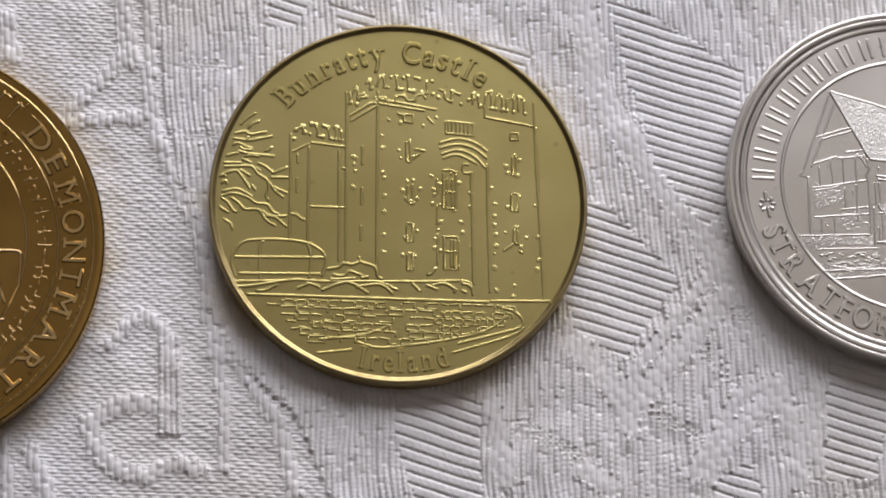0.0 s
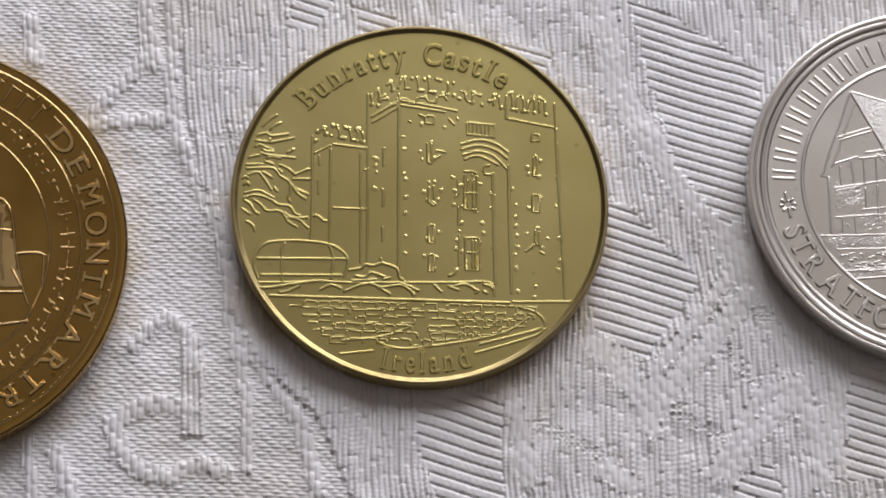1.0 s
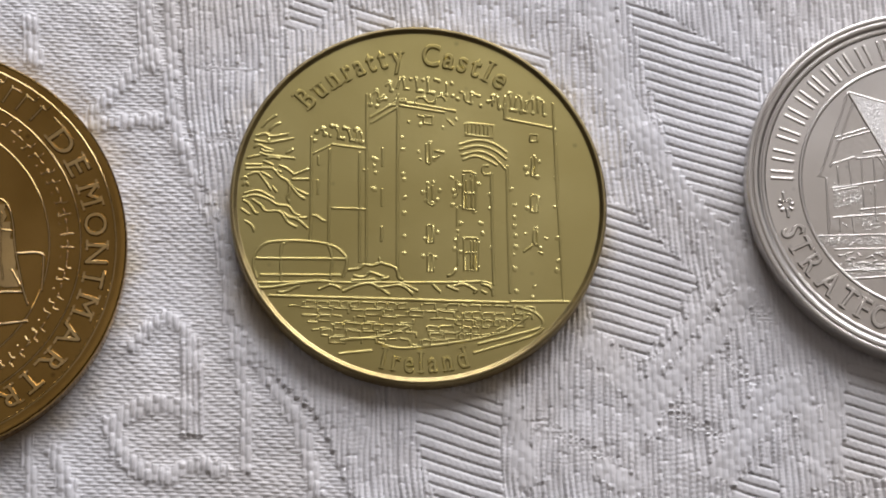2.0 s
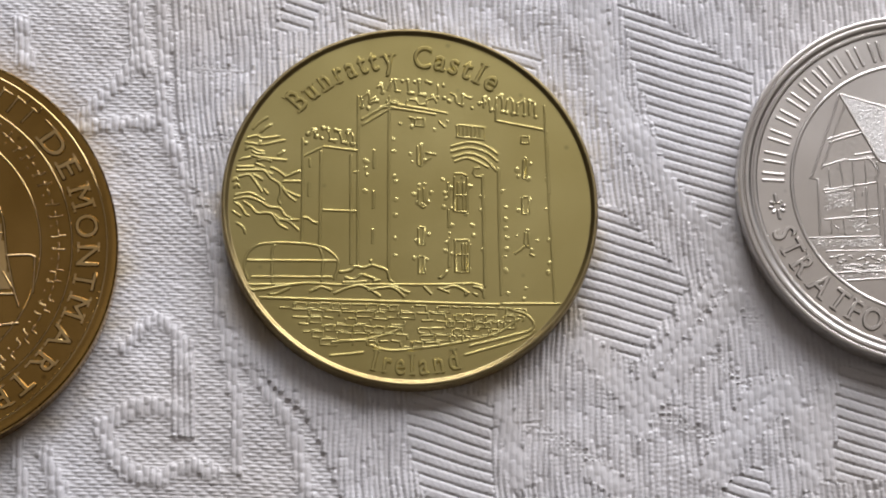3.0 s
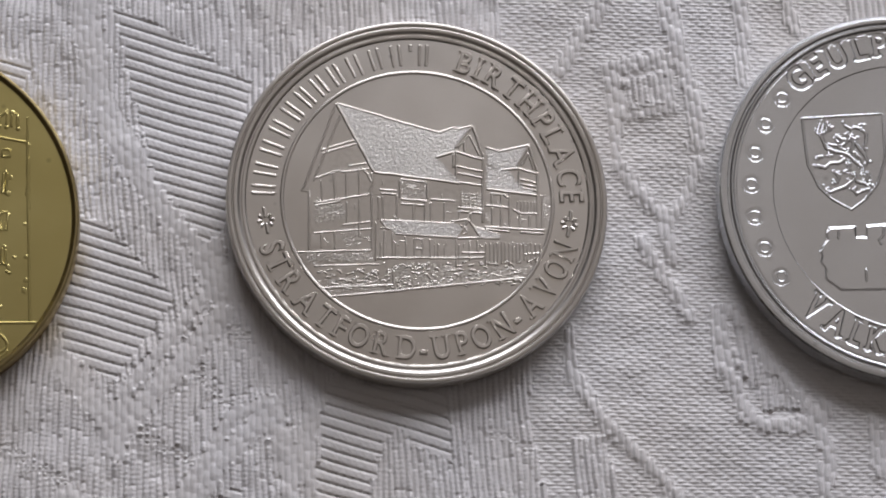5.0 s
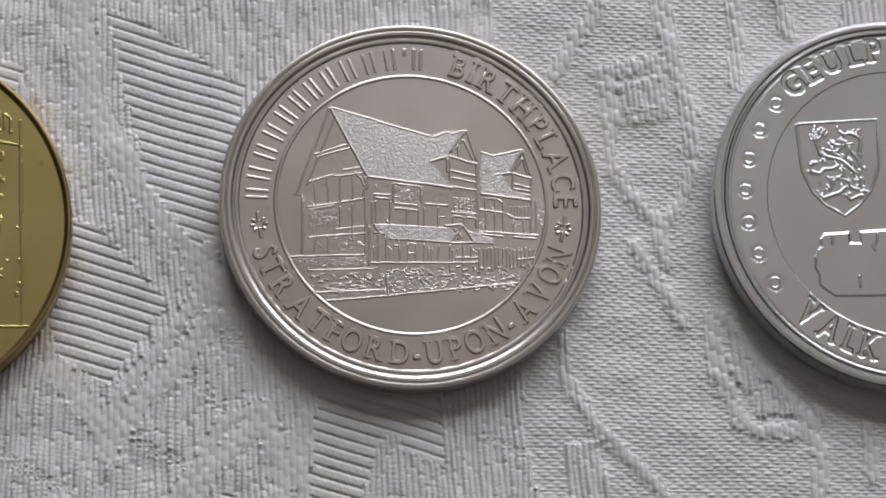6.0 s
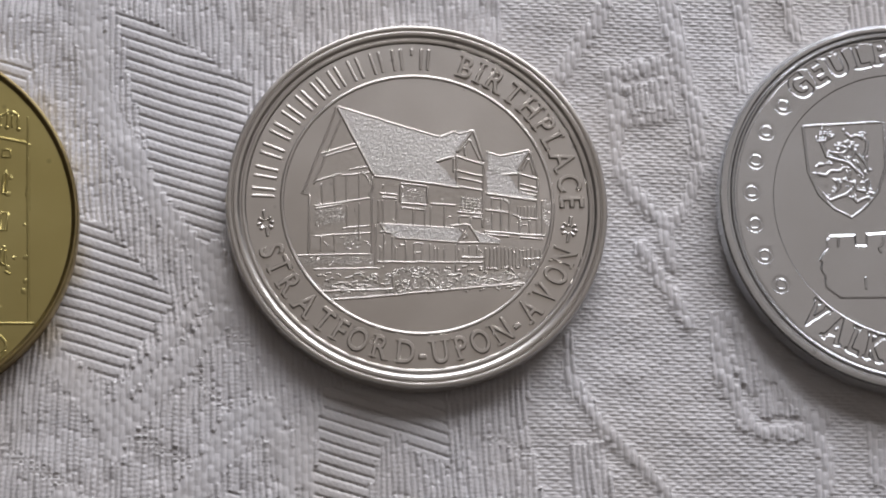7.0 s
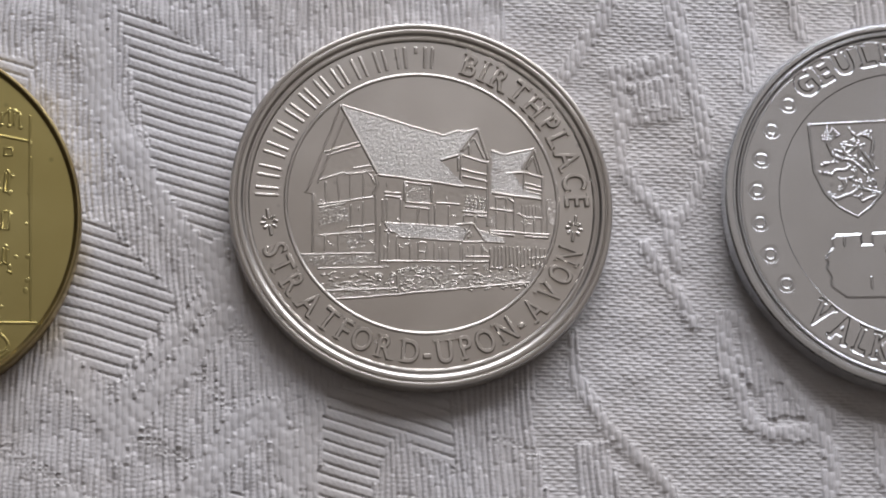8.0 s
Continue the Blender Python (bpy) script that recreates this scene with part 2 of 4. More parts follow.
# ---- room: plain walls round the table, a window ahead ----
RX0, RX1, RY0, RY1, RZ0, RZ1 = -2.4, 2.6, -3.4, 1.15, -0.75, 1.75
tagged(box("floor", (RX0, RY0, RZ0 - 0.1), (RX1, RY1, RZ0), WOOD), "brown wooden floor of the room", "floor", kind="structure")
tagged(box("ceiling", (RX0, RY0, RZ1), (RX1, RY1, RZ1 + 0.1), WHITE), "pale buff painted ceiling of the room", "ceiling", kind="structure")
tagged(box("wall_south", (RX0, RY0 - 0.15, RZ0), (RX1, RY0, RZ1), PAINT), "plain dark brown painted room wall", "wall", kind="structure")
tagged(box("wall_west", (RX0 - 0.15, RY0, RZ0), (RX0, RY1, RZ1), PAINT), "plain dark brown painted room wall", "wall", kind="structure")
tagged(box("wall_east", (RX1, RY0, RZ0), (RX1 + 0.15, RY1, RZ1), PAINT), "plain dark brown painted room wall", "wall", kind="structure")
bm = bmesh.new()
wx0, wx1, wz0, wz1 = WIN_X - WIN_W / 2, WIN_X + WIN_W / 2, WIN_Z - WIN_H / 2, WIN_Z + WIN_H / 2
add_box(bm, (RX0, RY1, RZ0), (wx0, RY1 + 0.2, RZ1))
add_box(bm, (wx1, RY1, RZ0), (RX1, RY1 + 0.2, RZ1))
add_box(bm, (wx0, RY1, RZ0), (wx1, RY1 + 0.2, wz0))
add_box(bm, (wx0, RY1, wz1), (wx1, RY1 + 0.2, RZ1))
tagged(part("wall_north", bm, PAINT), "plain dark brown painted wall with a window opening", "wall", kind="structure")
win = tagged(new("window_1"), "white painted window with daylight behind it", "window", kind="structure")
win.matrix_world = pose(WIN_X, WIN_Y + 0.12, WIN_Z)
fw, hw, hh = 0.05, WIN_W / 2, WIN_H / 2
for lo, hi in (((-hw, 0, -hh), (-hw + fw, 0.05, hh)), ((hw - fw, 0, -hh), (hw, 0.05, hh)), ((-hw + fw, 0, -hh), (hw - fw, 0.05, -hh + fw)), ((-hw + fw, 0, hh - fw), (hw - fw, 0.05, hh))):
    box("window_frame", lo, hi, FRAME, win)

# ---- table and cloth ----
table = tagged(new("table"), "brown oak table under the white cloth", "table")
table.matrix_world = pose(0, 0, RZ0)
TH = -RZ0 - 0.0022
box("tabletop", (-0.75, -0.5, TH - 0.03), (0.75, 0.5, TH), WOOD, table)
for sx in (-0.7, 0.62):
    for sy in (-0.46, 0.38):
        box("leg", (sx, sy, 0), (sx + 0.08, sy + 0.08, TH - 0.03), WOOD, table)

# motifs of the damask: areas of thick cords, of weft satin, small warp patches, outlines, stray floats (mm)
CORDS = [
    [(-25.1, 16.6), (-21.9, 15.4), (-13.6, 10.5), (-14.2, 0.1), (-15.9, -3.2), (-17.1, -3.2), (-21.4, 1.8), (-23.7, 10.4), (-24.7, 15.5)],
    [(-30.7, -0.8), (-25.2, -1.8), (-19.2, -8.3), (-23.8, -15.6), (-28.1, -12.5)],
    [(-7.4, -15.1), (2.3, -14.9), (2.8, -21.3), (-0.2, -20.0), (-1.5, -18.4), (-2.8, -20.1), (-3.7, -24.6), (-7.9, -24.7)],
    [(-42.4, -21.5), (-41.8, -18.2), (-35.7, -18.5), (-35.3, -27.8), (-40.5, -27.9)],
    [(-17.6, -27.3), (-16.4, -25.0), (-13.6, -23.1), (-13.1, -27.2)],
    [(-35.6, 12.5), (-31.5, 11.6), (-32.0, 9.3), (-33.7, 8.5)],
    [(-53.0, 16.5), (-49.4, 16.6), (-51.2, 12.9), (-54.1, 12.8)],
    [(-48.4, 15.1), (-45.1, 14.7), (-44.1, 12.7), (-47.4, 12.6)],
]
FLAT = [
    [(-79.6, 15.9), (-62.7, 16.6), (-61.5, 4.9), (-60.5, -1.0), (-58.3, -5.8), (-57.3, -12.6), (-54.5, -16.7), (-50.3, -20.8), (-46.6, -28.1), (-76.5, -28.9)],
    [(6.7, 20.5), (47.2, 22.3), (44.4, -23.6), (10.6, -24.3), (9.1, -18.0), (9.6, -10.5), (8.1, 3.9)],
]
PATCH = [
    [(12.7, -19.2), (15.3, -18.7), (16.2, -24.2), (12.9, -24.3)],
    [(17.1, 11.7), (20.8, 12.6), (20.9, 9.6), (17.6, 9.0)],
    [(-61.4, -14.6), (-59.3, -14.5), (-59.0, -22.4), (-60.9, -22.4)],
    [(37.3, 21.3), (41.3, 21.5), (41.0, 17.3), (36.7, 17.6)],
    [(26.1, -8.6), (28.8, -11.8), (31.8, -16.4), (28.1, -16.5), (25.9, -12.8)],
]
DASH = [
    [(-60.0, 9.1), (-56.8, 9.2)],
    [(-59.4, 2.6), (-56.5, 2.8)],
    [(-16.5, -9.1), (-13.3, -11.4)],
    [(-18.3, -11.3), (-16.8, -14.5), (-14.7, -16.9)],
    [(-22.1, -19.2), (-16.8, -22.0)],
    [(6.6, -18.6), (9.1, -19.8)],
    [(-31.9, -20.8), (-27.0, -23.4)],
]
BANDS = [
    [(-64.6, 11.4), (-66.5, 8.2), (-69.4, 4.6)],
    [(-70.0, 3.5), (-66.8, 4.0), (-63.1, 4.4)],
    [(-63.6, 15.5), (-62.9, 10.9), (-63.2, 7.4), (-62.5, 3.4), (-60.8, -1.0), (-58.8, -4.9), (-57.8, -9.7), (-57.2, -13.5), (-56.0, -19.1), (-55.7, -25.1)],
    [(-65.7, 15.4), (-65.0, 10.8), (-64.5, 9.3)],
    [(-75.2, 12.5), (-74.5, 9.0)],
    [(-60.6, -20.4), (-62.4, -19.8), (-64.4, -20.2), (-66.2, -21.6), (-66.0, -23.6), (-64.2, -25.6), (-61.7, -25.8)],
    [(-56.4, -14.4), (-54.2, -17.4), (-51.5, -21.5), (-50.1, -26.9)],
    [(-65.1, -15.3), (-64.0, -13.7), (-62.4, -12.8), (-60.9, -13.9), (-60.0, -16.9)],
    [(-70.7, -24.2), (-69.1, -28.2)],
    [(-73.1, -23.3), (-72.2, -28.3)],
    [(-61.7, -25.8), (-59.5, -24.8), (-57.3, -25.4)],
]
BANDS += [
    [(-27.4, 17.0), (-26.3, 8.8), (-23.3, 3.8), (-20.5, -0.1), (-16.8, -3.5), (-16.0, -7.4)],
]
BANDS += [
    [(21.0, 20.1), (21.6, 16.5), (22.5, 13.0), (23.6, 9.5), (23.5, 6.0)],
    [(27.5, 20.3), (27.8, 15.7), (27.5, 12.1)],
    [(31.2, 20.5), (32.2, 16.9)],
    [(15.9, 18.8), (13.4, 14.6), (12.2, 12.5)],
    [(16.0, 12.7), (20.6, 13.9), (21.2, 9.4), (17.1, 8.5), (16.0, 12.7)],
    [(16.0, 12.7), (16.4, 7.7), (16.6, 4.2), (18.4, 1.8), (20.5, -0.5)],
    [(23.7, 4.5), (22.1, 1.0), (20.4, -1.0), (21.1, -3.9)],
    [(18.5, -2.5), (21.0, -6.3), (22.3, -8.9)],
]
BANDS += [
    [(12.6, -10.4), (12.8, -14.1), (15.2, -17.8), (18.4, -20.9), (21.0, -23.6)],
    [(24.8, -8.1), (25.0, -12.9), (26.7, -17.0), (28.5, -17.9), (32.2, -17.6), (33.0, -16.2)],
    [(26.1, -8.1), (28.3, -12.3), (31.8, -16.0), (33.1, -19.7), (32.9, -23.4)],
    [(36.9, -17.3), (37.4, -21.4)],
    [(-16.9, -8.0), (-19.5, -11.3), (-22.9, -16.0), (-23.6, -20.1)],
    [(-28.5, -13.9), (-23.6, -19.9)],
    [(-11.8, -16.6), (-14.5, -17.6), (-17.4, -22.7), (-18.7, -24.5)],
]

# wider ropes of loose warp
ROPES = [
    [(-28.4, -12.6), (-26.4, -15.4), (-24.3, -18.2), (-23.4, -21.0)],
    [(-23.4, -20.1), (-20.9, -16.2), (-18.0, -12.8), (-15.6, -9.3)],
    [(-17.4, -24.6), (-15.5, -21.7), (-12.6, -18.4), (-11.4, -16.9)],
    [(-11.6, -16.9), (-10.4, -21.1), (-9.8, -24.9)],
    [(-35.5, -18.1), (-34.1, -20.9), (-33.2, -25.5)],
    [(-27.4, -24.4), (-25.1, -25.8)],
    [(-8.2, -17.3), (-9.0, -20.6), (-8.0, -23.9)],
]


def near(line, x, y):
    """The distance of points from a polyline."""
    d = np.full(np.shape(x), 1e9)
    for (x0, y0), (x1, y1) in zip(line, line[1:]):
        dx, dy = x1 - x0, y1 - y0
        t = np.clip(((x - x0) * dx + (y - y0) * dy) / (dx * dx + dy * dy), 0, 1)
        d = np.minimum(d, np.hypot(x - x0 - t * dx, y - y0 - t * dy))
    return d


def hashed(i, k):
    return np.modf(np.abs(np.sin(i * 12.9898 + k * 78.233) * 43758.5453))[0]


def soft_noise(x, y, scale, seed):
    """Smooth value noise between 0 and 1."""
    u, v = x / scale, y / scale
    i, j = np.floor(u), np.floor(v)
    a, b = u - i, v - j
    a, b = a * a * (3 - 2 * a), b * b * (3 - 2 * b)
    f = lambda p, q: hashed(p + 57.0 * q, seed)
    return (f(i, j) * (1 - a) + f(i + 1, j) * a) * (1 - b) + (f(i, j + 1) * (1 - a) + f(i + 1, j + 1) * a) * b


def tablecloth():
    step = 0.09
    fx, fy = np.arange(-79.5, 42.5, step), np.arange(-29.5, 22.0, step)
    far = np.array([60, 120, 250, 450, 800.0])
    xs = np.concatenate([fx[0] - far[::-1], fx, fx[-1] + far])
    ys = np.concatenate([fy[0] - far[:4][::-1], fy, fy[-1] + far[:4]])
    x, y = np.meshgrid(xs, ys)
    # threads are not quite straight, and lean more here than there
    lean = 0.02 + 0.11 * soft_noise(x, y, 26.0, 51)
    wx = x + 0.35 * (soft_noise(x, y, 6.0, 1) - 0.5) + 0.32 * (soft_noise(x, 0.3 * y, 1.5, 3) - 0.5) + lean * y
    wy = y + 0.35 * (soft_noise(x, y, 7.0, 2) - 0.5) + 0.015 * x
    pv, ph = 0.47, 0.30
    col, row = np.floor(wx / pv), np.floor(wy / ph)
    # each crossing of threads belongs to one motif
    qx, qy = (col + 0.5) * pv - lean * y, (row + 0.5) * ph - 0.015 * x
    cord = np.zeros(x.shape, bool)
    for poly in CORDS:
        cord |= inside(poly, qx, qy)
    satin = np.zeros(x.shape, bool)
    for poly in FLAT:
        satin |= inside(poly, qx, qy)
    for poly in PATCH:
        satin &= ~inside(poly, qx, qy)
    band, band_soft = np.zeros(x.shape, bool), np.zeros(x.shape)
    for k, line in enumerate(BANDS + ROPES):
        d = near(line, qx, qy)
        width = 1.25 if k == 11 else 0.85 if k >= len(BANDS) else 0.5 + 0.3 * hashed(float(k), 5.0)
        band |= d < width
        band_soft = np.maximum(band_soft, np.exp(-(near(line, x, y) / (width + 0.25)) ** 2))
    dash = np.zeros(x.shape, bool)
    for line in DASH:
        dash |= near(line, qx + 0.6 * hashed(row, 44.0), qy) < 0.45

    def thread(f):
        return np.sqrt(np.maximum(0.0, 1 - np.abs(2 * f - 1) ** 2.4 * 0.97))

    # warp floats: upright threads with staggered ends
    fv = wx / pv - col
    lenv = 2.6 + 3.0 * hashed(col, 3.0)
    along = wy / lenv + hashed(col, 4.0) * 7
    av = along - np.floor(along)
    dip = np.clip(np.minimum(av, 1 - av) * lenv / 0.32, 0, 1)
    run = soft_noise(col * 7.31, wy, 2.2, 14)
    bead_run = 1 + 0.055 * np.sin(2 * np.pi * (wy / (0.3 + 0.16 * hashed(col, 15.0)) + 9 * hashed(col, 16.0)))
    warp = 0.42 * thread(fv) * (0.66 + 0.34 * np.sqrt(dip)) * (0.6 + 0.6 * run) * bead_run
    # weft satin: short level floats, each row set off from the next
    fh = wy / ph - row
    lenh = 1.05
    along = wx / lenh + row * 0.4 + 0.22 * hashed(row, 8.0) + 0.25 * soft_noise(wx, wy, 2.5, 13)
    ah = along - np.floor(along)
    jit = 0.75 + 0.5 * hashed(row + 31 * np.floor(along), 9.0)
    arch = np.sin(np.pi * ah) ** 0.45
    weft = 0.04 + 0.155 * thread(fh) * (0.35 + 0.65 * arch) * (0.5 + 0.5 * jit)
    # thick cords, falling slightly to the right, twisted, with pin holes between
    pc = 0.90
    cv = (y + 0.29 * x + 0.30 * (soft_noise(x, y, 5.0, 11) - 0.5)) / pc
    ci = np.floor(cv)
    fc = cv - ci
    twist = 0.5 + 0.5 * np.sin(2 * np.pi * (x / 0.62 + fc * 0.9 + hashed(ci, 12.0)))
    ply = 0.5 + 0.5 * np.sin(2 * np.pi * (x / 0.47 - fc * 1.4))
    cords = 0.30 * np.sqrt(1 - 0.94 * np.abs(2 * fc - 1) ** 5) * (0.95 + 0.05 * twist) + 0.012 * ply - 0.10 * (np.abs(fc - 0.03) < 0.09) * (twist > 0.6)
    # outlines: longer, fluffier warp floats that stand up
    fb = wx / (pv * 1.1) - np.floor(wx / (pv * 1.1))
    cb = np.floor(wx / (pv * 1.1))
    along = wy / 1.5 + cb * 0.37 + 0.3 * hashed(cb, 46.0)
    ab = along - np.floor(along)
    dip = np.clip(np.minimum(ab, 1 - ab) * 1.5 / 0.4, 0, 1)
    puffy = 0.07 + 0.20 * thread(fb) * (0.45 + 0.55 * np.sqrt(dip)) * (0.7 + 0.5 * hashed(cb + 13 * np.floor(along), 45.0))
    fluffy = 0.17 + 0.14 * thread(fb) * (0.55 + 0.45 * np.sqrt(dip)) + 0.04 * soft_noise(x, y, 0.5, 31)
    z = np.where(satin, weft, warp)
    fd = wy / 0.58 + 0.3 * soft_noise(x, y, 1.2, 43)
    fd = fd - np.floor(fd)
    z = np.where(dash & (fd < 0.72), 0.17 + 0.12 * thread(fd / 0.72), z)
    z = np.where(cord, cords + 0.02, z)
    z = np.where(band & ~cord, np.where(satin, puffy, fluffy), z) + 0.12 * band_soft * ~cord
    # yarn slubs, fuzz and a slight lie of the cloth
    z = z + 0.024 * (soft_noise(x, y, 0.4, 21) - 0.5) + 0.012 * (soft_noise(x, y, 0.16, 22) - 0.5)
    z = z + 0.30 * (soft_noise(x, y, 9.0, 23) - 0.5) + 0.15 * (soft_noise(x, y, 2.2, 24) - 0.5) - 0.28
    inner = (x > fx[0] - 1) & (x < fx[-1] + 1) & (y > fy[0] - 1) & (y < fy[-1] + 1)
    z = np.where(inner, z, -0.15)
    ny, nx = x.shape
    co = np.stack([x, y, z], -1).reshape(-1, 3) * MM
    i = (np.arange(ny - 1)[:, None] * nx + np.arange(nx - 1)[None]).ravel()
    quads = np.stack([i, i + 1, i + nx + 1, i + nx], 1).astype(np.int32)
    me = bpy.data.meshes.new("tablecloth")
    me.vertices.add(len(co))
    me.vertices.foreach_set("co", co.astype(np.float32).ravel())
    me.loops.add(quads.size)
    me.loops.foreach_set("vertex_index", quads.ravel())
    me.polygons.add(len(quads))
    me.polygons.foreach_set("loop_start", np.arange(0, quads.size, 4, dtype=np.int32))
    me.update(calc_edges=True)
    me.shade_smooth()
    me.materials.append(COTTON)
    return tagged(new("tablecloth", me), "white cotton damask tablecloth with raised woven leaf pattern", "tablecloth")


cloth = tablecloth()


# ---- brass castle medal ----
T = 1.92            # level of the struck field above the underside
brass = coin("brass_medal", -42.4, -2.9, "brass souvenir medal with a raised castle on white cloth",
             [(0, 0), (14.9, 0), (15.25, 0.2), (15.3, 0.5), (15.3, T - 0.1), (14.9, T - 0.01), (14.8, T), (0, T)], BRASS, tip=1.5)
bm = bmesh.new()
lathe(bm, [(15.24, 0.2), (15.38, 0.45), (15.38, T - 0.02), (15.31, T + 0.18), (15.21, T + 0.26), (15.1, T + 0.27), (15.0, T + 0.22), (14.9, T + 0.1), (14.82, T + 0.025), (14.76, T + 0.002)])
part("rim", bm, BRASS_EDGE, brass, "darker tarnished rim", smooth=25)
TOWER = [
    [(-8.91, 5.44), (-8.76, -1.61), (-8.79, -3.54)],
    [(-7.40, 4.41), (-7.28, -3.73)],
    [(-4.95, 4.21), (-4.73, -5.32)],
    [(-4.46, 9.31), (-4.19, -5.30)],
    [(-8.77, 3.87), (-7.36, 4.66)],
    [(-7.27, 4.76), (-4.40, 4.47)],
    [(-7.13, -0.74), (-4.29, -0.74)],
    [(-8.31, 3.74), (-8.24, 2.87)],
    [(-8.30, 1.69), (-8.26, 0.34)],
    [(-4.68, 2.60), (-4.18, 2.67)],
]
KEEP = [
    [(-1.90, 9.40), (-1.80, 1.29), (-1.66, -6.41)],
    [(-4.18, 7.19), (-1.84, 8.76)],
    [(-4.12, 6.69), (-1.83, 8.26)],
    [(-1.79, 8.76), (2.97, 7.99)],
    [(-1.79, 8.36), (1.99, 7.86)],
    [(-3.06, 4.66), (-3.03, 2.95)],
    [(-3.04, 1.10), (-3.01, -0.50)],
    [(-3.02, -2.14), (-2.99, -3.49)],
    [(6.99, 7.49), (10.92, 6.84)],
    [(6.94, 8.88), (6.94, 7.39)],
]
CORNER = [
    [(10.92, 9.03), (11.06, 5.66), (11.29, 1.25), (11.52, -2.62), (11.80, -7.98)],
    [(11.15, 5.57), (11.39, 1.25)],
    [(3.04, 2.04), (3.10, 0.73)],
    [(3.11, -0.25), (3.13, -1.94)],
    [(3.19, -2.66), (3.22, -5.30)],
]
GATE = [
    [(5.86, 2.77), (5.99, -1.84), (6.16, -6.88)],
    [(7.15, 3.46), (7.28, -1.80), (7.49, -7.55)],
    [(3.19, 5.08), (4.72, 5.53), (6.12, 5.24), (7.15, 4.54)],
    [(3.20, 4.64), (4.73, 5.04), (6.12, 4.70), (7.15, 3.90)],
    [(3.34, 4.16), (4.73, 4.55), (5.99, 4.15), (7.06, 3.06)],
    [(3.48, 3.77), (4.50, 4.15), (5.43, 3.89), (6.37, 3.38)],
    [(3.73, 7.03), (6.01, 6.86), (5.98, 5.82), (3.74, 5.99), (3.73, 7.03)],
    [(5.67, 3.35), (5.21, 3.34), (5.12, 2.89), (5.30, 2.56), (5.81, 2.58)],
]
CASEMENTS = [
    [(3.50, 2.74), (4.14, 2.81), (4.66, 2.58)],
    [(3.59, 2.55), (3.58, -0.47), (4.64, -0.53)],
    [(3.87, 2.07), (3.90, -0.36)],
    [(4.29, 2.08), (4.31, -0.35)],
    [(3.65, 0.89), (4.62, 0.92)],
    [(4.61, 2.48), (4.64, -0.53)],
    [(3.56, -2.94), (4.80, -2.90)],
    [(3.70, -2.93), (3.77, -5.66), (4.82, -5.68), (4.80, -2.90)],
    [(4.29, -3.11), (4.32, -5.50)],
    [(3.80, -4.18), (4.81, -4.15)],
    [(4.57, -3.10), (4.55, -5.50)],
]
LOOPHOLES = [
    [(0.28, 7.50), (1.02, 7.48), (0.98, 6.78), (0.29, 6.85), (0.28, 7.50)],
    [(-0.28, 7.58), (0.28, 7.40)],
    [(0.50, 5.14), (0.57, 3.42), (0.89, 3.33)],
    [(0.82, 5.15), (0.89, 3.33)],
    [(1.16, 4.52), (2.09, 4.36)],
    [(1.17, 3.78), (1.63, 4.09)],
    [(0.69, 1.37), (0.67, 0.01), (1.04, -0.27), (1.31, -0.06)],
    [(1.06, 1.48), (1.13, 0.17)],
    [(0.70, -1.92), (1.15, -1.91), (1.18, -3.45), (0.72, -3.46), (0.70, -1.92)],
]
SLITS = [
    [(0.78, -4.42), (1.19, -4.41), (1.21, -5.89), (0.80, -5.86), (0.78, -4.42)],
    [(9.05, 5.59), (9.05, 6.18), (9.66, 6.20), (9.66, 5.61), (8.96, 5.59)],
    [(9.24, 4.22), (9.20, 2.55), (9.57, 2.56)],
    [(9.52, 4.23), (9.48, 2.65)],
    [(9.16, 0.93), (9.72, 0.95), (9.67, -0.56), (9.17, -0.53), (9.16, 0.93)],
    [(9.40, -2.02), (9.36, -3.08), (9.63, -3.41)],
    [(9.68, -2.11), (9.73, -3.46)],
    [(8.53, -3.98), (9.36, -3.28)],
    [(9.73, -3.89), (10.19, -4.11)],
    [(-1.11, 7.05), (-0.83, 6.86)],
    [(2.19, 7.32), (2.75, 6.75)],
]
HUT = [
    [(-12.92, -6.92), (-13.27, -5.84), (-13.13, -4.78), (-12.34, -3.90), (-10.75, -3.65), (-8.93, -3.64), (-7.33, -3.83), (-6.40, -4.27), (-5.84, -4.88), (-5.78, -5.59), (-6.07, -6.65)],
    [(-13.11, -5.21), (-5.84, -5.02)],
    [(-12.70, -6.58), (-6.17, -6.41)],
    [(-10.75, -3.75), (-11.09, -4.33), (-11.01, -7.19)],
    [(-7.33, -3.83), (-6.98, -4.92), (-7.07, -6.82)],
]
GROUND = [
    [(-12.91, -7.25), (-9.51, -7.09), (-8.15, -6.95), (-5.65, -7.02), (-1.78, -6.89), (2.32, -6.76), (5.06, -6.58)],
    [(5.06, -6.58), (5.89, -6.79), (6.12, -7.83)],
    [(7.50, -8.21), (12.30, -8.06)],
    [(-6.21, -11.85), (-3.51, -11.53), (-1.71, -11.05), (-0.58, -10.50)],
    [(-6.28, -12.97), (-3.49, -12.61)],
    [(-3.14, -11.94), (-1.59, -12.36), (0.35, -12.21), (4.20, -11.53), (7.15, -10.68), (8.96, -9.40)],
    [(8.05, -8.62), (9.42, -9.01), (10.11, -9.74), (9.88, -10.32), (8.74, -10.73), (4.88, -11.84)],
    [(10.20, -10.31), (9.20, -11.05), (4.52, -12.60)],
]
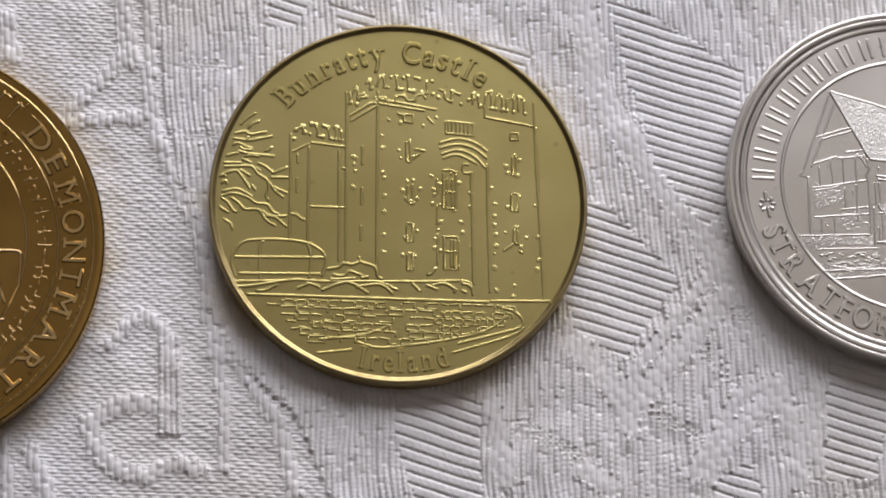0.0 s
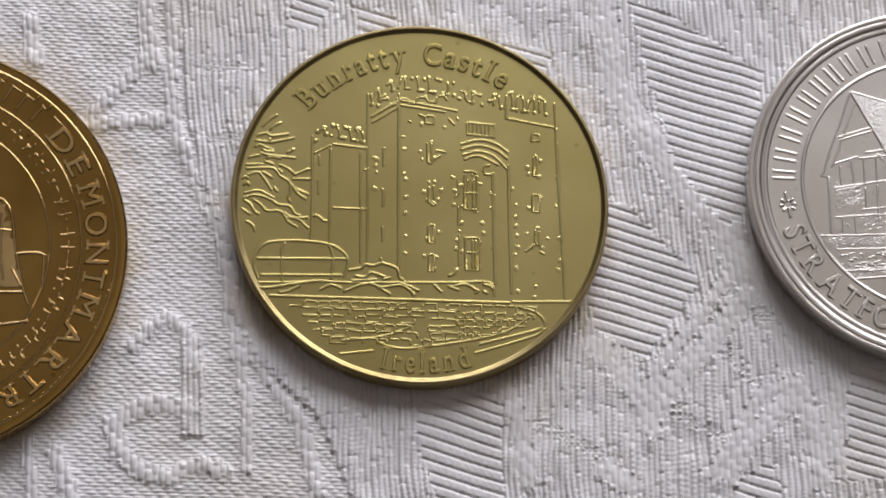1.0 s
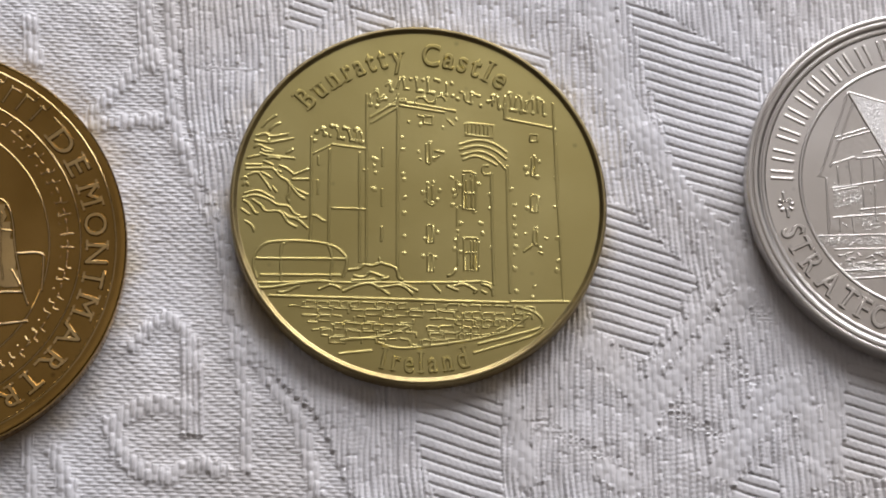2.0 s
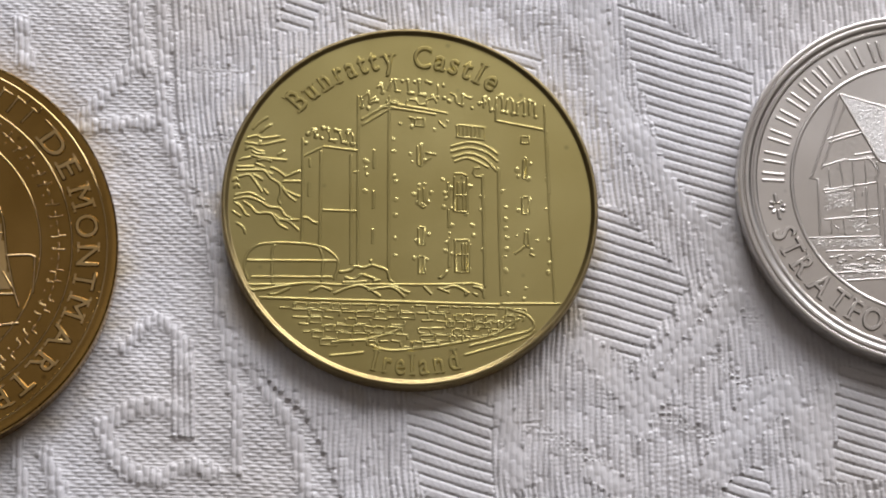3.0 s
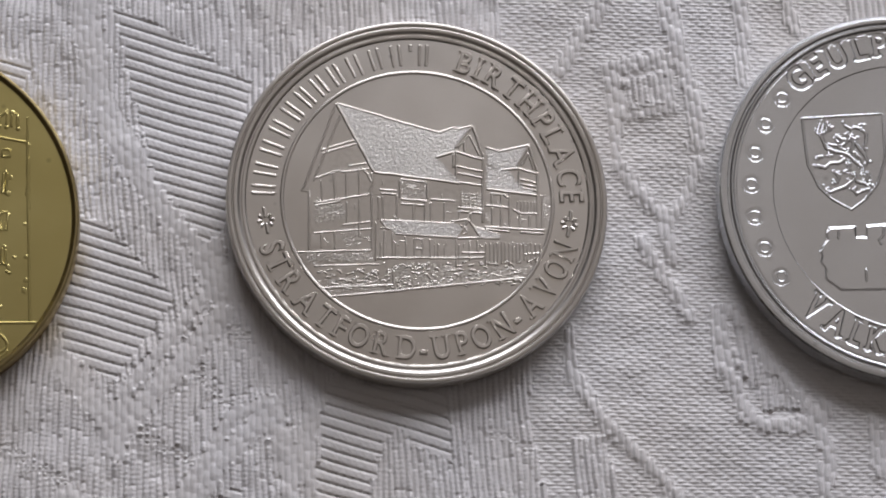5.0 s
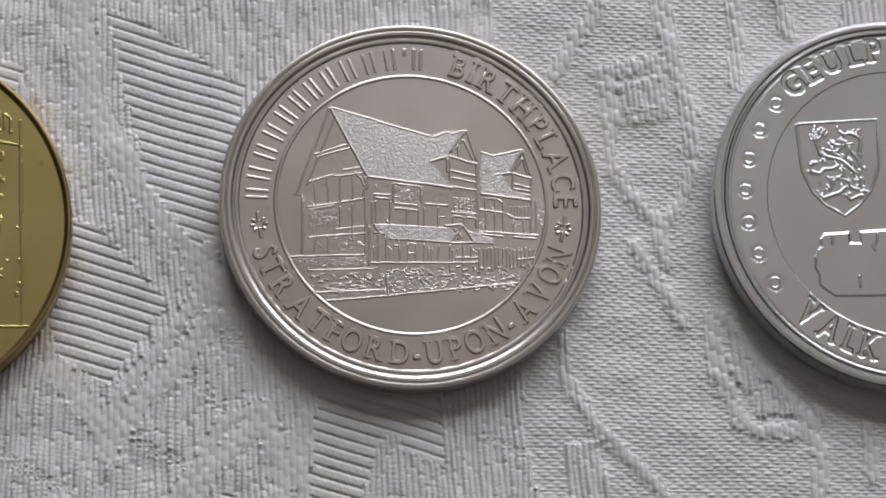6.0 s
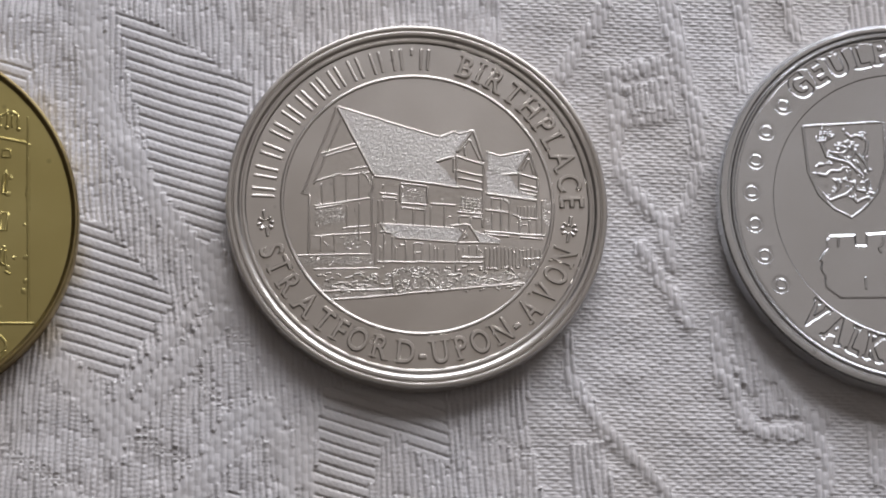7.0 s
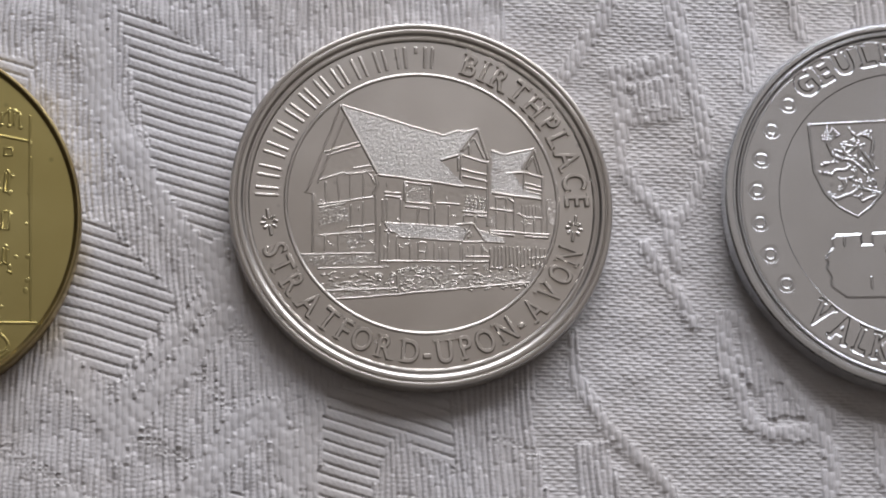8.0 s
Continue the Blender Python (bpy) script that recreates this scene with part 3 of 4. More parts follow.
ROOTS = [
    [(-12.89, -7.72), (-11.76, -7.59), (-9.96, -7.25), (-8.15, -6.95)],
    [(-11.39, -8.05), (-10.62, -7.93), (-9.50, -7.38)],
    [(-8.04, -7.71), (-7.01, -7.25), (-6.18, -7.60)],
    [(-6.09, -7.79), (-4.51, -7.12), (-3.60, -7.09), (-2.22, -7.95)],
    [(-3.37, -7.42), (-1.78, -7.13), (-1.09, -7.25), (-0.31, -7.89)],
    [(-1.56, -6.89), (-0.64, -7.24), (0.05, -7.55)],
    [(1.18, -6.89), (1.87, -7.63)],
    [(2.32, -7.00), (3.33, -7.44)],
    [(2.78, -7.08), (3.69, -6.86), (4.84, -7.39)],
    [(5.06, -6.82), (5.75, -6.94), (6.07, -7.36)],
    [(4.52, -7.64), (4.84, -7.25)],
    [(5.16, -7.38), (5.62, -7.61)],
]
SCRUB = [
    [(-5.68, -5.97), (-4.77, -5.80), (-4.32, -5.45), (-3.64, -5.52), (-2.96, -5.31), (-1.81, -5.70), (-1.57, -6.41), (-1.10, -6.78)],
    [(-5.21, -6.43), (-4.30, -6.50), (-3.85, -6.10), (-2.70, -6.45)],
    [(-5.43, -6.87), (-3.84, -6.72), (-3.39, -6.61)],
    [(-3.10, -4.79), (-3.04, -5.41)],
    [(-2.93, -6.64), (-2.25, -6.48)],
    [(2.31, -6.28), (2.77, -5.98), (3.13, -5.49)],
]
BOUGHS_HIGH = [
    [(-13.04, 6.03), (-12.46, 6.69), (-11.78, 7.16)],
    [(-12.43, 5.71), (-11.98, 6.21), (-11.39, 6.53)],
    [(-13.47, 5.27), (-12.65, 5.50), (-12.18, 5.27), (-10.80, 5.52)],
    [(-12.27, 5.17), (-12.39, 4.72), (-11.25, 4.96), (-10.33, 5.19)],
    [(-13.64, 4.88), (-12.99, 4.80), (-12.39, 4.72)],
    [(-13.62, 4.19), (-13.17, 4.50), (-12.61, 4.23), (-11.91, 4.06)],
    [(-13.07, 4.21), (-12.60, 3.93), (-11.91, 3.96)],
    [(-10.98, 3.80), (-10.67, 4.00), (-10.31, 4.31)],
    [(-13.15, 3.82), (-12.36, 3.60), (-11.90, 3.57), (-10.14, 3.43)],
    [(-12.67, 3.25), (-12.12, 3.46), (-11.34, 3.34)],
    [(-14.14, 3.29), (-13.59, 3.51), (-12.96, 3.63)],
]
BOUGHS_MIDDLE = [
    [(-14.26, 2.75), (-12.79, 2.80)],
    [(-12.80, 3.10), (-12.34, 2.97), (-11.91, 2.74)],
    [(-14.25, 2.41), (-12.32, 2.53), (-11.86, 2.40), (-11.38, 1.83), (-10.68, 1.37), (-10.56, 0.50), (-10.73, 0.01), (-10.48, -0.47)],
    [(-11.55, 2.80), (-10.94, 2.58), (-10.24, 2.06)],
    [(-11.63, 2.41), (-11.25, 2.13)],
    [(-10.37, 1.96), (-9.56, 2.33), (-8.97, 2.60)],
    [(-10.46, 1.62), (-8.94, 1.67)],
    [(-10.54, 1.23), (-9.96, 0.42), (-9.26, -0.09)],
    [(-10.20, 0.85), (-9.74, 0.62), (-8.99, 0.31)],
    [(-14.13, 1.83), (-13.23, 2.11), (-12.75, 1.64), (-12.03, 0.59)],
    [(-13.00, 2.21), (-12.53, 1.98), (-11.97, 1.62)],
    [(-14.42, 0.85), (-14.11, 1.25), (-13.87, 0.87)],
    [(-14.58, 1.43), (-14.22, 1.73), (-13.98, 1.45)],
]
BOUGHS_LOW = [
    [(-14.31, 0.27), (-13.17, 0.55), (-12.48, 0.29), (-11.78, -0.12)],
    [(-14.38, -0.12), (-13.39, 0.16), (-12.23, -0.14), (-11.53, -0.60), (-10.61, -0.71), (-10.14, -1.32), (-9.58, -1.50)],
    [(-13.60, -0.19), (-12.90, -0.65), (-12.43, -1.16), (-11.29, -1.17), (-10.67, -2.02), (-9.87, -2.47)],
    [(-14.38, -0.26), (-13.82, -0.58), (-13.34, -1.29), (-12.97, -1.42)],
    [(-14.49, -0.99), (-14.02, -1.31), (-13.65, -1.54)],
    [(-14.13, -2.04), (-13.53, -2.40), (-13.28, -3.06)],
    [(-10.81, -1.68), (-9.89, -1.80), (-8.96, -2.58)],
    [(-11.06, -1.21), (-10.36, -1.67), (-8.99, -1.62)],
    [(-8.85, -1.47), (-8.30, -1.45), (-7.84, -1.82), (-7.47, -1.86)],
    [(-11.57, 0.46), (-11.95, 0.94)],
]
rng = random.Random(4)
for name, lines, w in (("left_tower", TOWER, 0.27), ("keep", KEEP, 0.29), ("keep_corner", CORNER, 0.24), ("gate_arch", GATE, 0.3), ("hut", HUT, 0.3), ("ground_line", GROUND, 0.29)):
    bm = bmesh.new()
    for line in lines:
        ridge(bm, line, w * 0.88, 0.058, T, curved=len(line) not in (2, 5))
    if name == "gate_arch":
        for k in range(1, 7):
            x = 3.62 + k * 0.33
            ridge(bm, [(x, 7.05 - k * 0.03), (x - 0.02, 6.13 - k * 0.03)], 0.17, 0.07, T)
    part(name, bm, BRASS, brass, smooth=True)
for lines in (CASEMENTS, LOOPHOLES, SLITS):
    bm = bmesh.new()
    for line in lines:
        ridge(bm, line, 0.23, 0.075, T)
    part("window_relief", bm, BRASS, brass, smooth=True)
# round stones set about the windows and up the corners
for x, y, a, b, n in ((0.6, 4.3, 0.7, 0.9, 5), (1.0, 0.9, 0.7, 0.9, 7), (0.95, -2.6, 0.6, 0.7, 2), (0.9, -5.0, 0.6, 0.7, 3), (9.3, 3.3, 0.6, 1.0, 5), (9.3, 0.3, 0.6, 0.8, 2), (9.5, -2.8, 0.9, 0.9, 5), (4.1, 0.8, 0.9, 1.7, 5), (4.3, -2.1, 1.2, 0.6, 4), (4.3, -4.4, 0.9, 1.3, 3), (1.5, 7.0, 1.8, 0.5, 4), (9.0, -7.3, 1.0, 0.5, 3)):
    for k in range(n):
        s = 2 * math.pi * (k + rng.random() * 0.6) / n
        bm = bmesh.new()
        bead(bm, x + a * math.cos(s), y + b * math.sin(s), rng.uniform(0.3, 0.5), 0.03, T, rng.uniform(0.7, 1.4), rng.random() * 3)
        part("window_stone", bm, BRASS, brass, smooth=True)
for x, y0, y1, n, side in ((-1.65, 5.6, -5.2, 11, 0.3), (2.95, 2.2, -5.0, 9, -0.2), (7.35, 1.2, -7.2, 9, 0.3), (11.15, 7.2, -8.0, 12, -0.22), (6.0, 0.6, -5.4, 6, -0.1), (-4.25, 3.9, 0.4, 5, 0.5)):
    for k in range(n):
        if rng.random() < 0.3:
            continue
        y = y0 + (y1 - y0) * (k + rng.uniform(-0.45, 0.45)) / n
        bm = bmesh.new()
        bead(bm, x + (y0 - y) * 0.035 + side + rng.uniform(-0.14, 0.14), y, rng.uniform(0.3, 0.5), 0.028, T, rng.uniform(0.8, 1.7), rng.random() * 3)
        part("quoin_stone", bm, BRASS, brass, smooth=True)


def battlement(x0, y0, x1, y1, n, up):
    """A crenellated line of rounded stones that steps up and down n times."""
    bm = bmesh.new()
    pts = []
    for k in range(n):
        for s, v in ((0.0, 0.0), (0.12, up), (0.5, up * 1.05), (0.62, 0.0)):
            t = (k + s + rng.uniform(-0.07, 0.07)) / n
            pts.append((x0 + (x1 - x0) * t, y0 + (y1 - y0) * t + v * rng.uniform(0.75, 1.15)))
    for q, r in zip(pts, pts[1:]):
        if rng.random() < 0.72:
            ridge(bm, [q, ((q[0] + r[0]) / 2 + rng.uniform(-0.08, 0.08), (q[1] + r[1]) / 2), r], 0.22, 0.06, T, curved=True)
    for q in pts:
        if rng.random() < 0.75:
            bead(bm, q[0], q[1], rng.uniform(0.34, 0.52), 0.055, T, rng.uniform(0.8, 1.3), rng.random() * 3)
    part("battlement", bm, BRASS, brass, smooth=True)


for run in ((-8.7, 4.95, -7.3, 5.95, 1, 0.6), (-7.3, 5.45, -4.4, 4.95, 3, 0.95), (-4.2, 8.3, -2.0, 10.0, 2, 0.9), (-1.9, 9.9, 3.0, 9.3, 5, 1.05), (3.0, 9.1, 6.6, 8.1, 3, 0.75), (5.9, 8.5, 10.6, 7.9, 5, 1.2), (-3.6, 8.2, 2.6, 8.9, 4, 0.5)):
    battlement(*run)
for lines in (BOUGHS_HIGH, BOUGHS_MIDDLE, BOUGHS_LOW):
    bm = bmesh.new()
    for line in lines:
        ridge(bm, line, 0.27, 0.065, T, curved=True)
    part("tree", bm, BRASS, brass, smooth=True)
for lines in (ROOTS, SCRUB):
    bm = bmesh.new()
    for line in lines:
        ridge(bm, line, 0.29, 0.085, T, curved=True, wobble=0.03, rng=rng)
    part("shrub", bm, BRASS, brass, smooth=True)
bm = bmesh.new()
ridge(bm, [(-12.0, -8.3), (7.4, -8.3)], 0.28, 0.08, T)
wall = part("brick_wall", bm, BRASS, brass, smooth=True)
row_h = 0.6
for r in range(8):
    y = -8.62 - r * row_h
    x = -12.1 + 0.6 * rng.random()
    while x < 9.0:
        w = rng.uniform(0.75, 1.5) * (1.0 if x < 2.5 else 0.7)
        low = -12.75 if x < -4.5 else -12.35 + max(0, x - 1) * 0.1 + max(0, x - 5) * 0.33
        edge = max(math.hypot(x, y - row_h), math.hypot(x + w, y - row_h))
        if edge < 14.4 and y - row_h > low and not -0.4 < x < 0.3:
            k = rng.random()
            x1, y1 = x + w - 0.17, y - row_h + 0.15
            j = [rng.uniform(-0.06, 0.06) for _ in range(4)]
            q = [(x, y + j[0]), (x1, y + j[1]), (x1 + j[2], y1), (x + j[3], y1)]
            bm = bmesh.new()
            ridge(bm, q + q[:1] if k < 0.45 else q[:3] if k < 0.65 else q[1:] if k < 0.85 else q[:2], 0.2, 0.07, T)
            part("brick", bm, BRASS, wall, smooth=True)
        x += w
for word, r, a0, a1, size, out in (("Bunratty", 11.95, 141.0, 95.5, 2.75, True), ("Castle", 11.95, 90.5, 56.0, 2.75, True), ("Ireland", 14.35, 257.0, 288.5, 2.55, False)):
    part("lettering", bend_text(bmesh.new(), word, r, a0, a1, size, 0.15, T - 0.015, outward=out), BRASS, brass)

# ---- nickel house medal ----
T = 1.93
nickel = coin("nickel_medal", 0.0, 0.0, "silver-coloured nickel souvenir medal with a half-timbered house",
              [(0, 0), (14.9, 0), (15.2, 0.15), (15.3, 0.45), (15.3, T - 0.1), (14.2, T - 0.02), (13.95, T), (0, T)], NICKEL)
bm = bmesh.new()
lathe(bm, [(15.2, 0.15), (15.4, 0.35), (15.46, 0.6), (15.46, T - 0.05), (15.43, T + 0.1), (15.37, T + 0.18), (15.3, T + 0.205), (15.12, T + 0.21), (15.06, T + 0.19), (14.99, T + 0.1), (14.93, T + 0.1), (14.87, T + 0.19), (14.83, T + 0.21), (14.6, T + 0.21), (14.54, T + 0.19), (14.38, T + 0.08), (14.25, T + 0.07), (14.19, T + 0.11), (14.02, T + 0.115), (13.95, T + 0.09), (13.84, T - 0.01)])
part("rim", bm, NICKEL_RIM, nickel, "polished stepped rim", smooth=22)
bm = bmesh.new()
lathe(bm, [(11.14, T - 0.02), (11.1, T + 0.035), (11.04, T + 0.06), (10.97, T + 0.065), (10.9, T + 0.06), (10.84, T + 0.035), (10.79, T - 0.02)])
part("inner_ring", bm, NICKEL, nickel, smooth=True)
GABLE = [
    [(-6.66, 8.05), (-9.25, 0.68), (-9.47, 0.52), (-8.79, 0.40), (-8.75, -4.55)],
    [(-6.24, 7.23), (-8.44, 1.28)],
    [(-7.89, 3.96), (-5.06, 4.93)],
    [(-7.75, 3.67), (-4.83, 4.70)],
    [(-8.31, 1.57), (-6.27, 2.32)],
    [(-5.63, 2.68), (-3.90, 2.99)],
    [(-6.27, 2.13), (-3.89, 2.50)],
    [(-8.41, -0.54), (-3.87, 0.29)],
    [(-8.32, -0.78), (-6.14, -0.32)],
    [(-3.80, 2.22), (-3.61, 1.26), (-3.97, 0.62), (-3.74, 0.29), (-3.70, -4.38)],
    [(-4.67, 2.62), (-4.12, 2.06), (-3.79, 1.35)],
]
GABLE_STUDS = [
    [(-6.86, 2.06), (-6.69, -0.19)],
    [(-5.81, 2.29), (-5.78, -0.07)],
    [(-4.81, 2.47), (-4.74, 0.21)],
    [(-7.85, 1.45), (-7.73, -0.33)],
    [(-4.78, -0.13), (-4.75, -3.37)],
    [(-5.73, -0.40), (-5.71, -2.17)],
    [(-8.37, -3.11), (-3.76, -2.63)],
    [(-6.12, -2.37), (-3.85, -2.06)],
    [(-7.78, -3.09), (-7.76, -4.37)],
    [(-6.75, -2.87), (-6.68, -4.43)],
    [(-9.70, -4.77), (-3.74, -4.43)],
    [(-8.33, -5.86), (-3.05, -5.59)],
]
EAVES = [
    [(-6.66, 8.05), (1.74, 5.72)],
    [(-6.66, 8.05), (-3.62, 2.27)],
    [(-3.62, 2.22), (3.35, 1.46)],
    [(1.74, 5.72), (2.90, 6.26), (3.27, 6.07), (4.47, 6.46)],
    [(4.47, 6.46), (3.03, 4.50)],
    [(4.47, 6.46), (5.34, 3.81)],
    [(5.58, 4.60), (6.68, 4.25), (9.10, 4.92)],
    [(9.10, 4.92), (8.06, 3.03)],
    [(9.10, 4.82), (9.73, 2.70)],
    [(5.56, 1.00), (9.71, 0.61)],
    [(1.42, 3.62), (2.94, 4.11)],
    [(6.68, 2.64), (8.16, 2.84)],
]
DORMERS = [
    [(3.17, 4.12), (5.29, 3.51)],
    [(2.99, 2.94), (5.29, 2.49)],
    [(3.22, 2.32), (5.29, 1.96)],
    [(3.35, 1.55), (5.29, 1.28)],
    [(3.13, 4.26), (3.12, 1.50)],
    [(5.29, 3.71), (5.27, -1.90)],
    [(4.19, 5.67), (3.27, 4.51)],
    [(4.24, 5.62), (5.02, 3.89)],
    [(8.29, 2.84), (9.73, 2.46)],
    [(8.29, 1.92), (9.72, 1.63)],
    [(8.28, 1.53), (9.71, 1.29)],
    [(8.37, 1.20), (9.71, 0.95)],
    [(8.25, 2.94), (8.23, 1.05)],
    [(9.73, 2.60), (9.68, -2.23)],
    [(9.00, 4.23), (8.44, 3.09)],
    [(9.05, 4.19), (9.45, 2.79)],
    [(3.77, 5.11), (3.82, 4.19)],
    [(2.90, 4.01), (2.89, 2.75)],
]
SILLS = [
    [(-3.10, 0.70), (-1.73, 0.65)],
    [(-3.05, 0.41), (-1.73, 0.31)],
    [(-1.41, -0.01), (0.74, -0.18)],
    [(1.02, -0.02), (3.03, -0.10)],
    [(-1.41, -0.44), (-0.45, -0.46)],
    [(-0.22, -0.50), (0.56, -0.57)],
    [(3.21, -0.62), (5.28, -0.74)],
    [(3.35, -0.95), (4.13, -0.98)],
    [(4.41, -1.01), (5.23, -1.08)],
    [(5.42, -0.35), (7.39, -0.53)],
    [(7.71, -0.66), (8.40, -1.02), (9.78, -0.98)],
    [(5.36, -2.23), (10.32, -2.40)],
    [(5.36, -2.37), (7.42, -2.59)],
    [(8.25, -2.61), (10.18, -2.69)],
    [(6.02, 0.63), (6.66, 0.60)],
    [(6.89, 0.66), (7.40, 0.24)],
    [(-1.46, 1.67), (0.74, 1.46)],
    [(0.74, 1.46), (0.74, -0.03)],
    [(-1.46, 1.67), (-1.45, 0.03)],
]
POSTS = [
    [(-1.73, 0.22), (-1.72, -1.84)],
    [(-0.36, -0.41), (-0.35, -1.94)],
    [(0.56, -0.23), (0.56, -1.96)],
    [(1.02, -0.22), (1.02, -1.94)],
    [(2.16, -0.18), (2.16, -1.90)],
    [(-2.87, 0.18), (-2.85, -1.88)],
    [(4.27, -1.02), (4.27, -1.83)],
    [(3.35, -0.95), (3.35, -1.77)],
    [(5.23, -1.08), (5.23, -1.90)],
    [(6.01, -0.53), (6.01, -2.06)],
    [(6.75, -0.55), (6.74, -2.13)],
    [(7.45, 1.02), (7.43, -2.21)],
    [(8.26, -1.12), (8.25, -2.28)],
    [(9.04, -1.10), (9.03, -2.20)],
    [(-3.19, 0.17), (-3.17, -1.80)],
    [(5.97, 0.73), (5.97, -0.34)],
    [(6.76, 0.66), (6.75, -0.40)],
    [(10.12, 0.63), (10.09, -2.50)],
    [(-3.40, -2.00), (-3.37, -5.32)],
]
PORCH = [
    [(-3.04, -1.89), (2.98, -2.02)],
    [(-1.80, -2.99), (3.21, -3.21)],
    [(-3.04, -1.89), (-2.48, -2.63)],
    [(-2.48, -2.63), (-1.71, -2.51), (-1.12, -3.06)],
    [(2.66, -1.84), (4.08, -1.65)],
    [(4.08, -1.65), (3.17, -3.26)],
    [(4.08, -1.65), (5.09, -3.15)],
    [(3.17, -3.26), (5.09, -3.15)],
    [(4.58, -2.25), (6.64, -2.90)],
    [(5.09, -3.15), (6.64, -3.19)],
    [(3.53, -2.62), (3.81, -2.33), (3.99, -2.70), (3.67, -2.91)],
    [(-3.28, -5.08), (5.35, -4.85)],
    [(3.53, -4.48), (5.40, -4.42)],
    [(8.46, -4.47), (9.93, -4.32)],
    [(-6.94, -8.39), (-2.00, -7.82), (2.98, -7.15), (8.68, -6.45)],
    [(-2.01, -5.94), (-1.91, -7.73)],
    [(-7.76, -7.72), (-1.91, -7.30)],
]
DOORS = [
    [(-2.71, -2.69), (-2.69, -5.30)],
    [(-2.03, -2.90), (-2.02, -4.90)],
    [(-1.03, -3.16), (-0.93, -4.86)],
    [(-0.30, -3.37), (-0.29, -4.84)],
    [(0.34, -3.35), (0.34, -4.82)],
    [(0.98, -3.33), (1.03, -4.99)],
    [(-0.30, -3.37), (0.34, -3.40)],
    [(3.07, -3.35), (3.12, -5.68)],
    [(4.17, -3.46), (4.17, -5.17)],
    [(-3.03, -2.56), (-2.03, -2.47)],
    [(-1.48, -3.60), (-1.02, -3.58)],
    [(1.62, -3.74), (1.62, -4.78)],
    [(4.81, -3.35), (4.81, -4.35)],
    [(-0.29, -4.18), (0.34, -4.16)],
]
ROOFS = [
    [(-6.66, 8.05), (1.74, 5.72), (1.42, 3.62), (3.35, 1.55), (-3.62, 2.27)],
    [(1.74, 5.72), (2.90, 6.26), (4.47, 6.46), (3.03, 4.50), (2.90, 4.11), (1.42, 3.62)],
    [(5.58, 4.60), (6.68, 4.25), (9.10, 4.92), (8.16, 2.98), (6.68, 2.64), (5.66, 3.14)],
    [(5.57, 3.04), (6.68, 2.64), (7.41, 2.62), (8.14, 1.48), (9.71, 0.71), (5.56, 1.00)],
    [(-3.04, -1.89), (2.98, -2.02), (3.53, -2.34), (3.21, -3.21), (-1.80, -2.99)],
    [(4.58, -2.25), (6.64, -2.90), (6.64, -3.19), (5.09, -3.15)],
]
HEDGES = [
    [(-9.61, -4.86), (-3.74, -4.53), (-3.60, -5.33), (-9.01, -5.69)],
    [(-8.22, -7.03), (-2.09, -6.60), (-1.91, -7.73), (-6.85, -8.30)],
    [(-2.01, -5.37), (2.98, -5.50), (2.98, -7.06), (-1.91, -7.68)],
    [(2.98, -6.06), (9.60, -5.29), (8.68, -6.36), (2.98, -7.06)],
    [(-8.32, -0.82), (-6.05, -0.46), (-5.90, -1.84), (-8.29, -2.26)],
    [(-6.12, -2.66), (-4.67, -2.28), (-4.47, -3.93), (-5.91, -4.27)],
    [(-1.37, 1.53), (0.65, 1.36), (0.65, 0.01), (-1.36, 0.13)],
    [(10.17, 0.77), (10.91, 0.80), (10.93, -1.51), (10.19, -1.63)],
    [(5.41, -0.84), (5.92, -0.87), (5.91, -1.87), (5.41, -1.89)],
]
PLASTER = [
    [(3.35, 1.07), (5.24, 0.89), (5.23, -0.46), (3.35, -0.33)],
    [(7.72, 0.40), (9.66, 0.27), (9.65, -0.79), (8.40, -0.83), (7.72, -0.47)],
    [(-3.37, -5.32), (-1.56, -5.26), (-2.00, -6.60), (-3.36, -6.55)],
    [(-8.10, -5.94), (-3.37, -5.70), (-3.36, -6.45), (-8.09, -6.74)],
    [(-8.59, -3.36), (-6.11, -3.04), (-6.10, -4.27), (-8.58, -4.40)],
]
FRONTS = [
    [(-6.70, 7.31), (-3.89, 2.21), (-3.74, -4.39), (-8.66, -4.54), (-8.79, 0.40), (-8.31, 1.43)],
    [(-3.62, 2.13), (3.35, 1.41), (5.29, 1.18), (5.27, -1.90), (2.98, -1.97), (-3.04, -1.84), (-3.72, -1.86)],
    [(5.33, 0.90), (9.66, 0.56), (10.82, 0.60), (10.41, -2.40), (5.32, -2.18)],
    [(-3.39, -2.71), (-1.71, -3.08), (3.21, -3.30), (6.64, -3.24), (6.64, -2.81), (10.32, -2.78), (9.60, -5.19), (-3.37, -5.32)],
]
rng = random.Random(8)
for k, poly in enumerate(ROOFS):
    bm = bmesh.new()
    rough_patch(bm, poly, 0.08, 0.05, 0.017, T, 30 + k)
    part("roof", bm, NICKEL_FROST, nickel, "frosted, stippled roof")
for k, poly in enumerate(HEDGES):
    bm = bmesh.new()
    rough_patch(bm, poly, 0.1, 0.01, 0.024, T, 50 + k)
    part("hedge", bm, NICKEL, nickel, "rough leafy hedge")
bm = bmesh.new()
for k, poly in enumerate(PLASTER):
    rough_patch(bm, poly, 0.3, 0.0, 0.045, T, 70 + k)
part("plaster", bm, NICKEL, nickel, smooth=True)
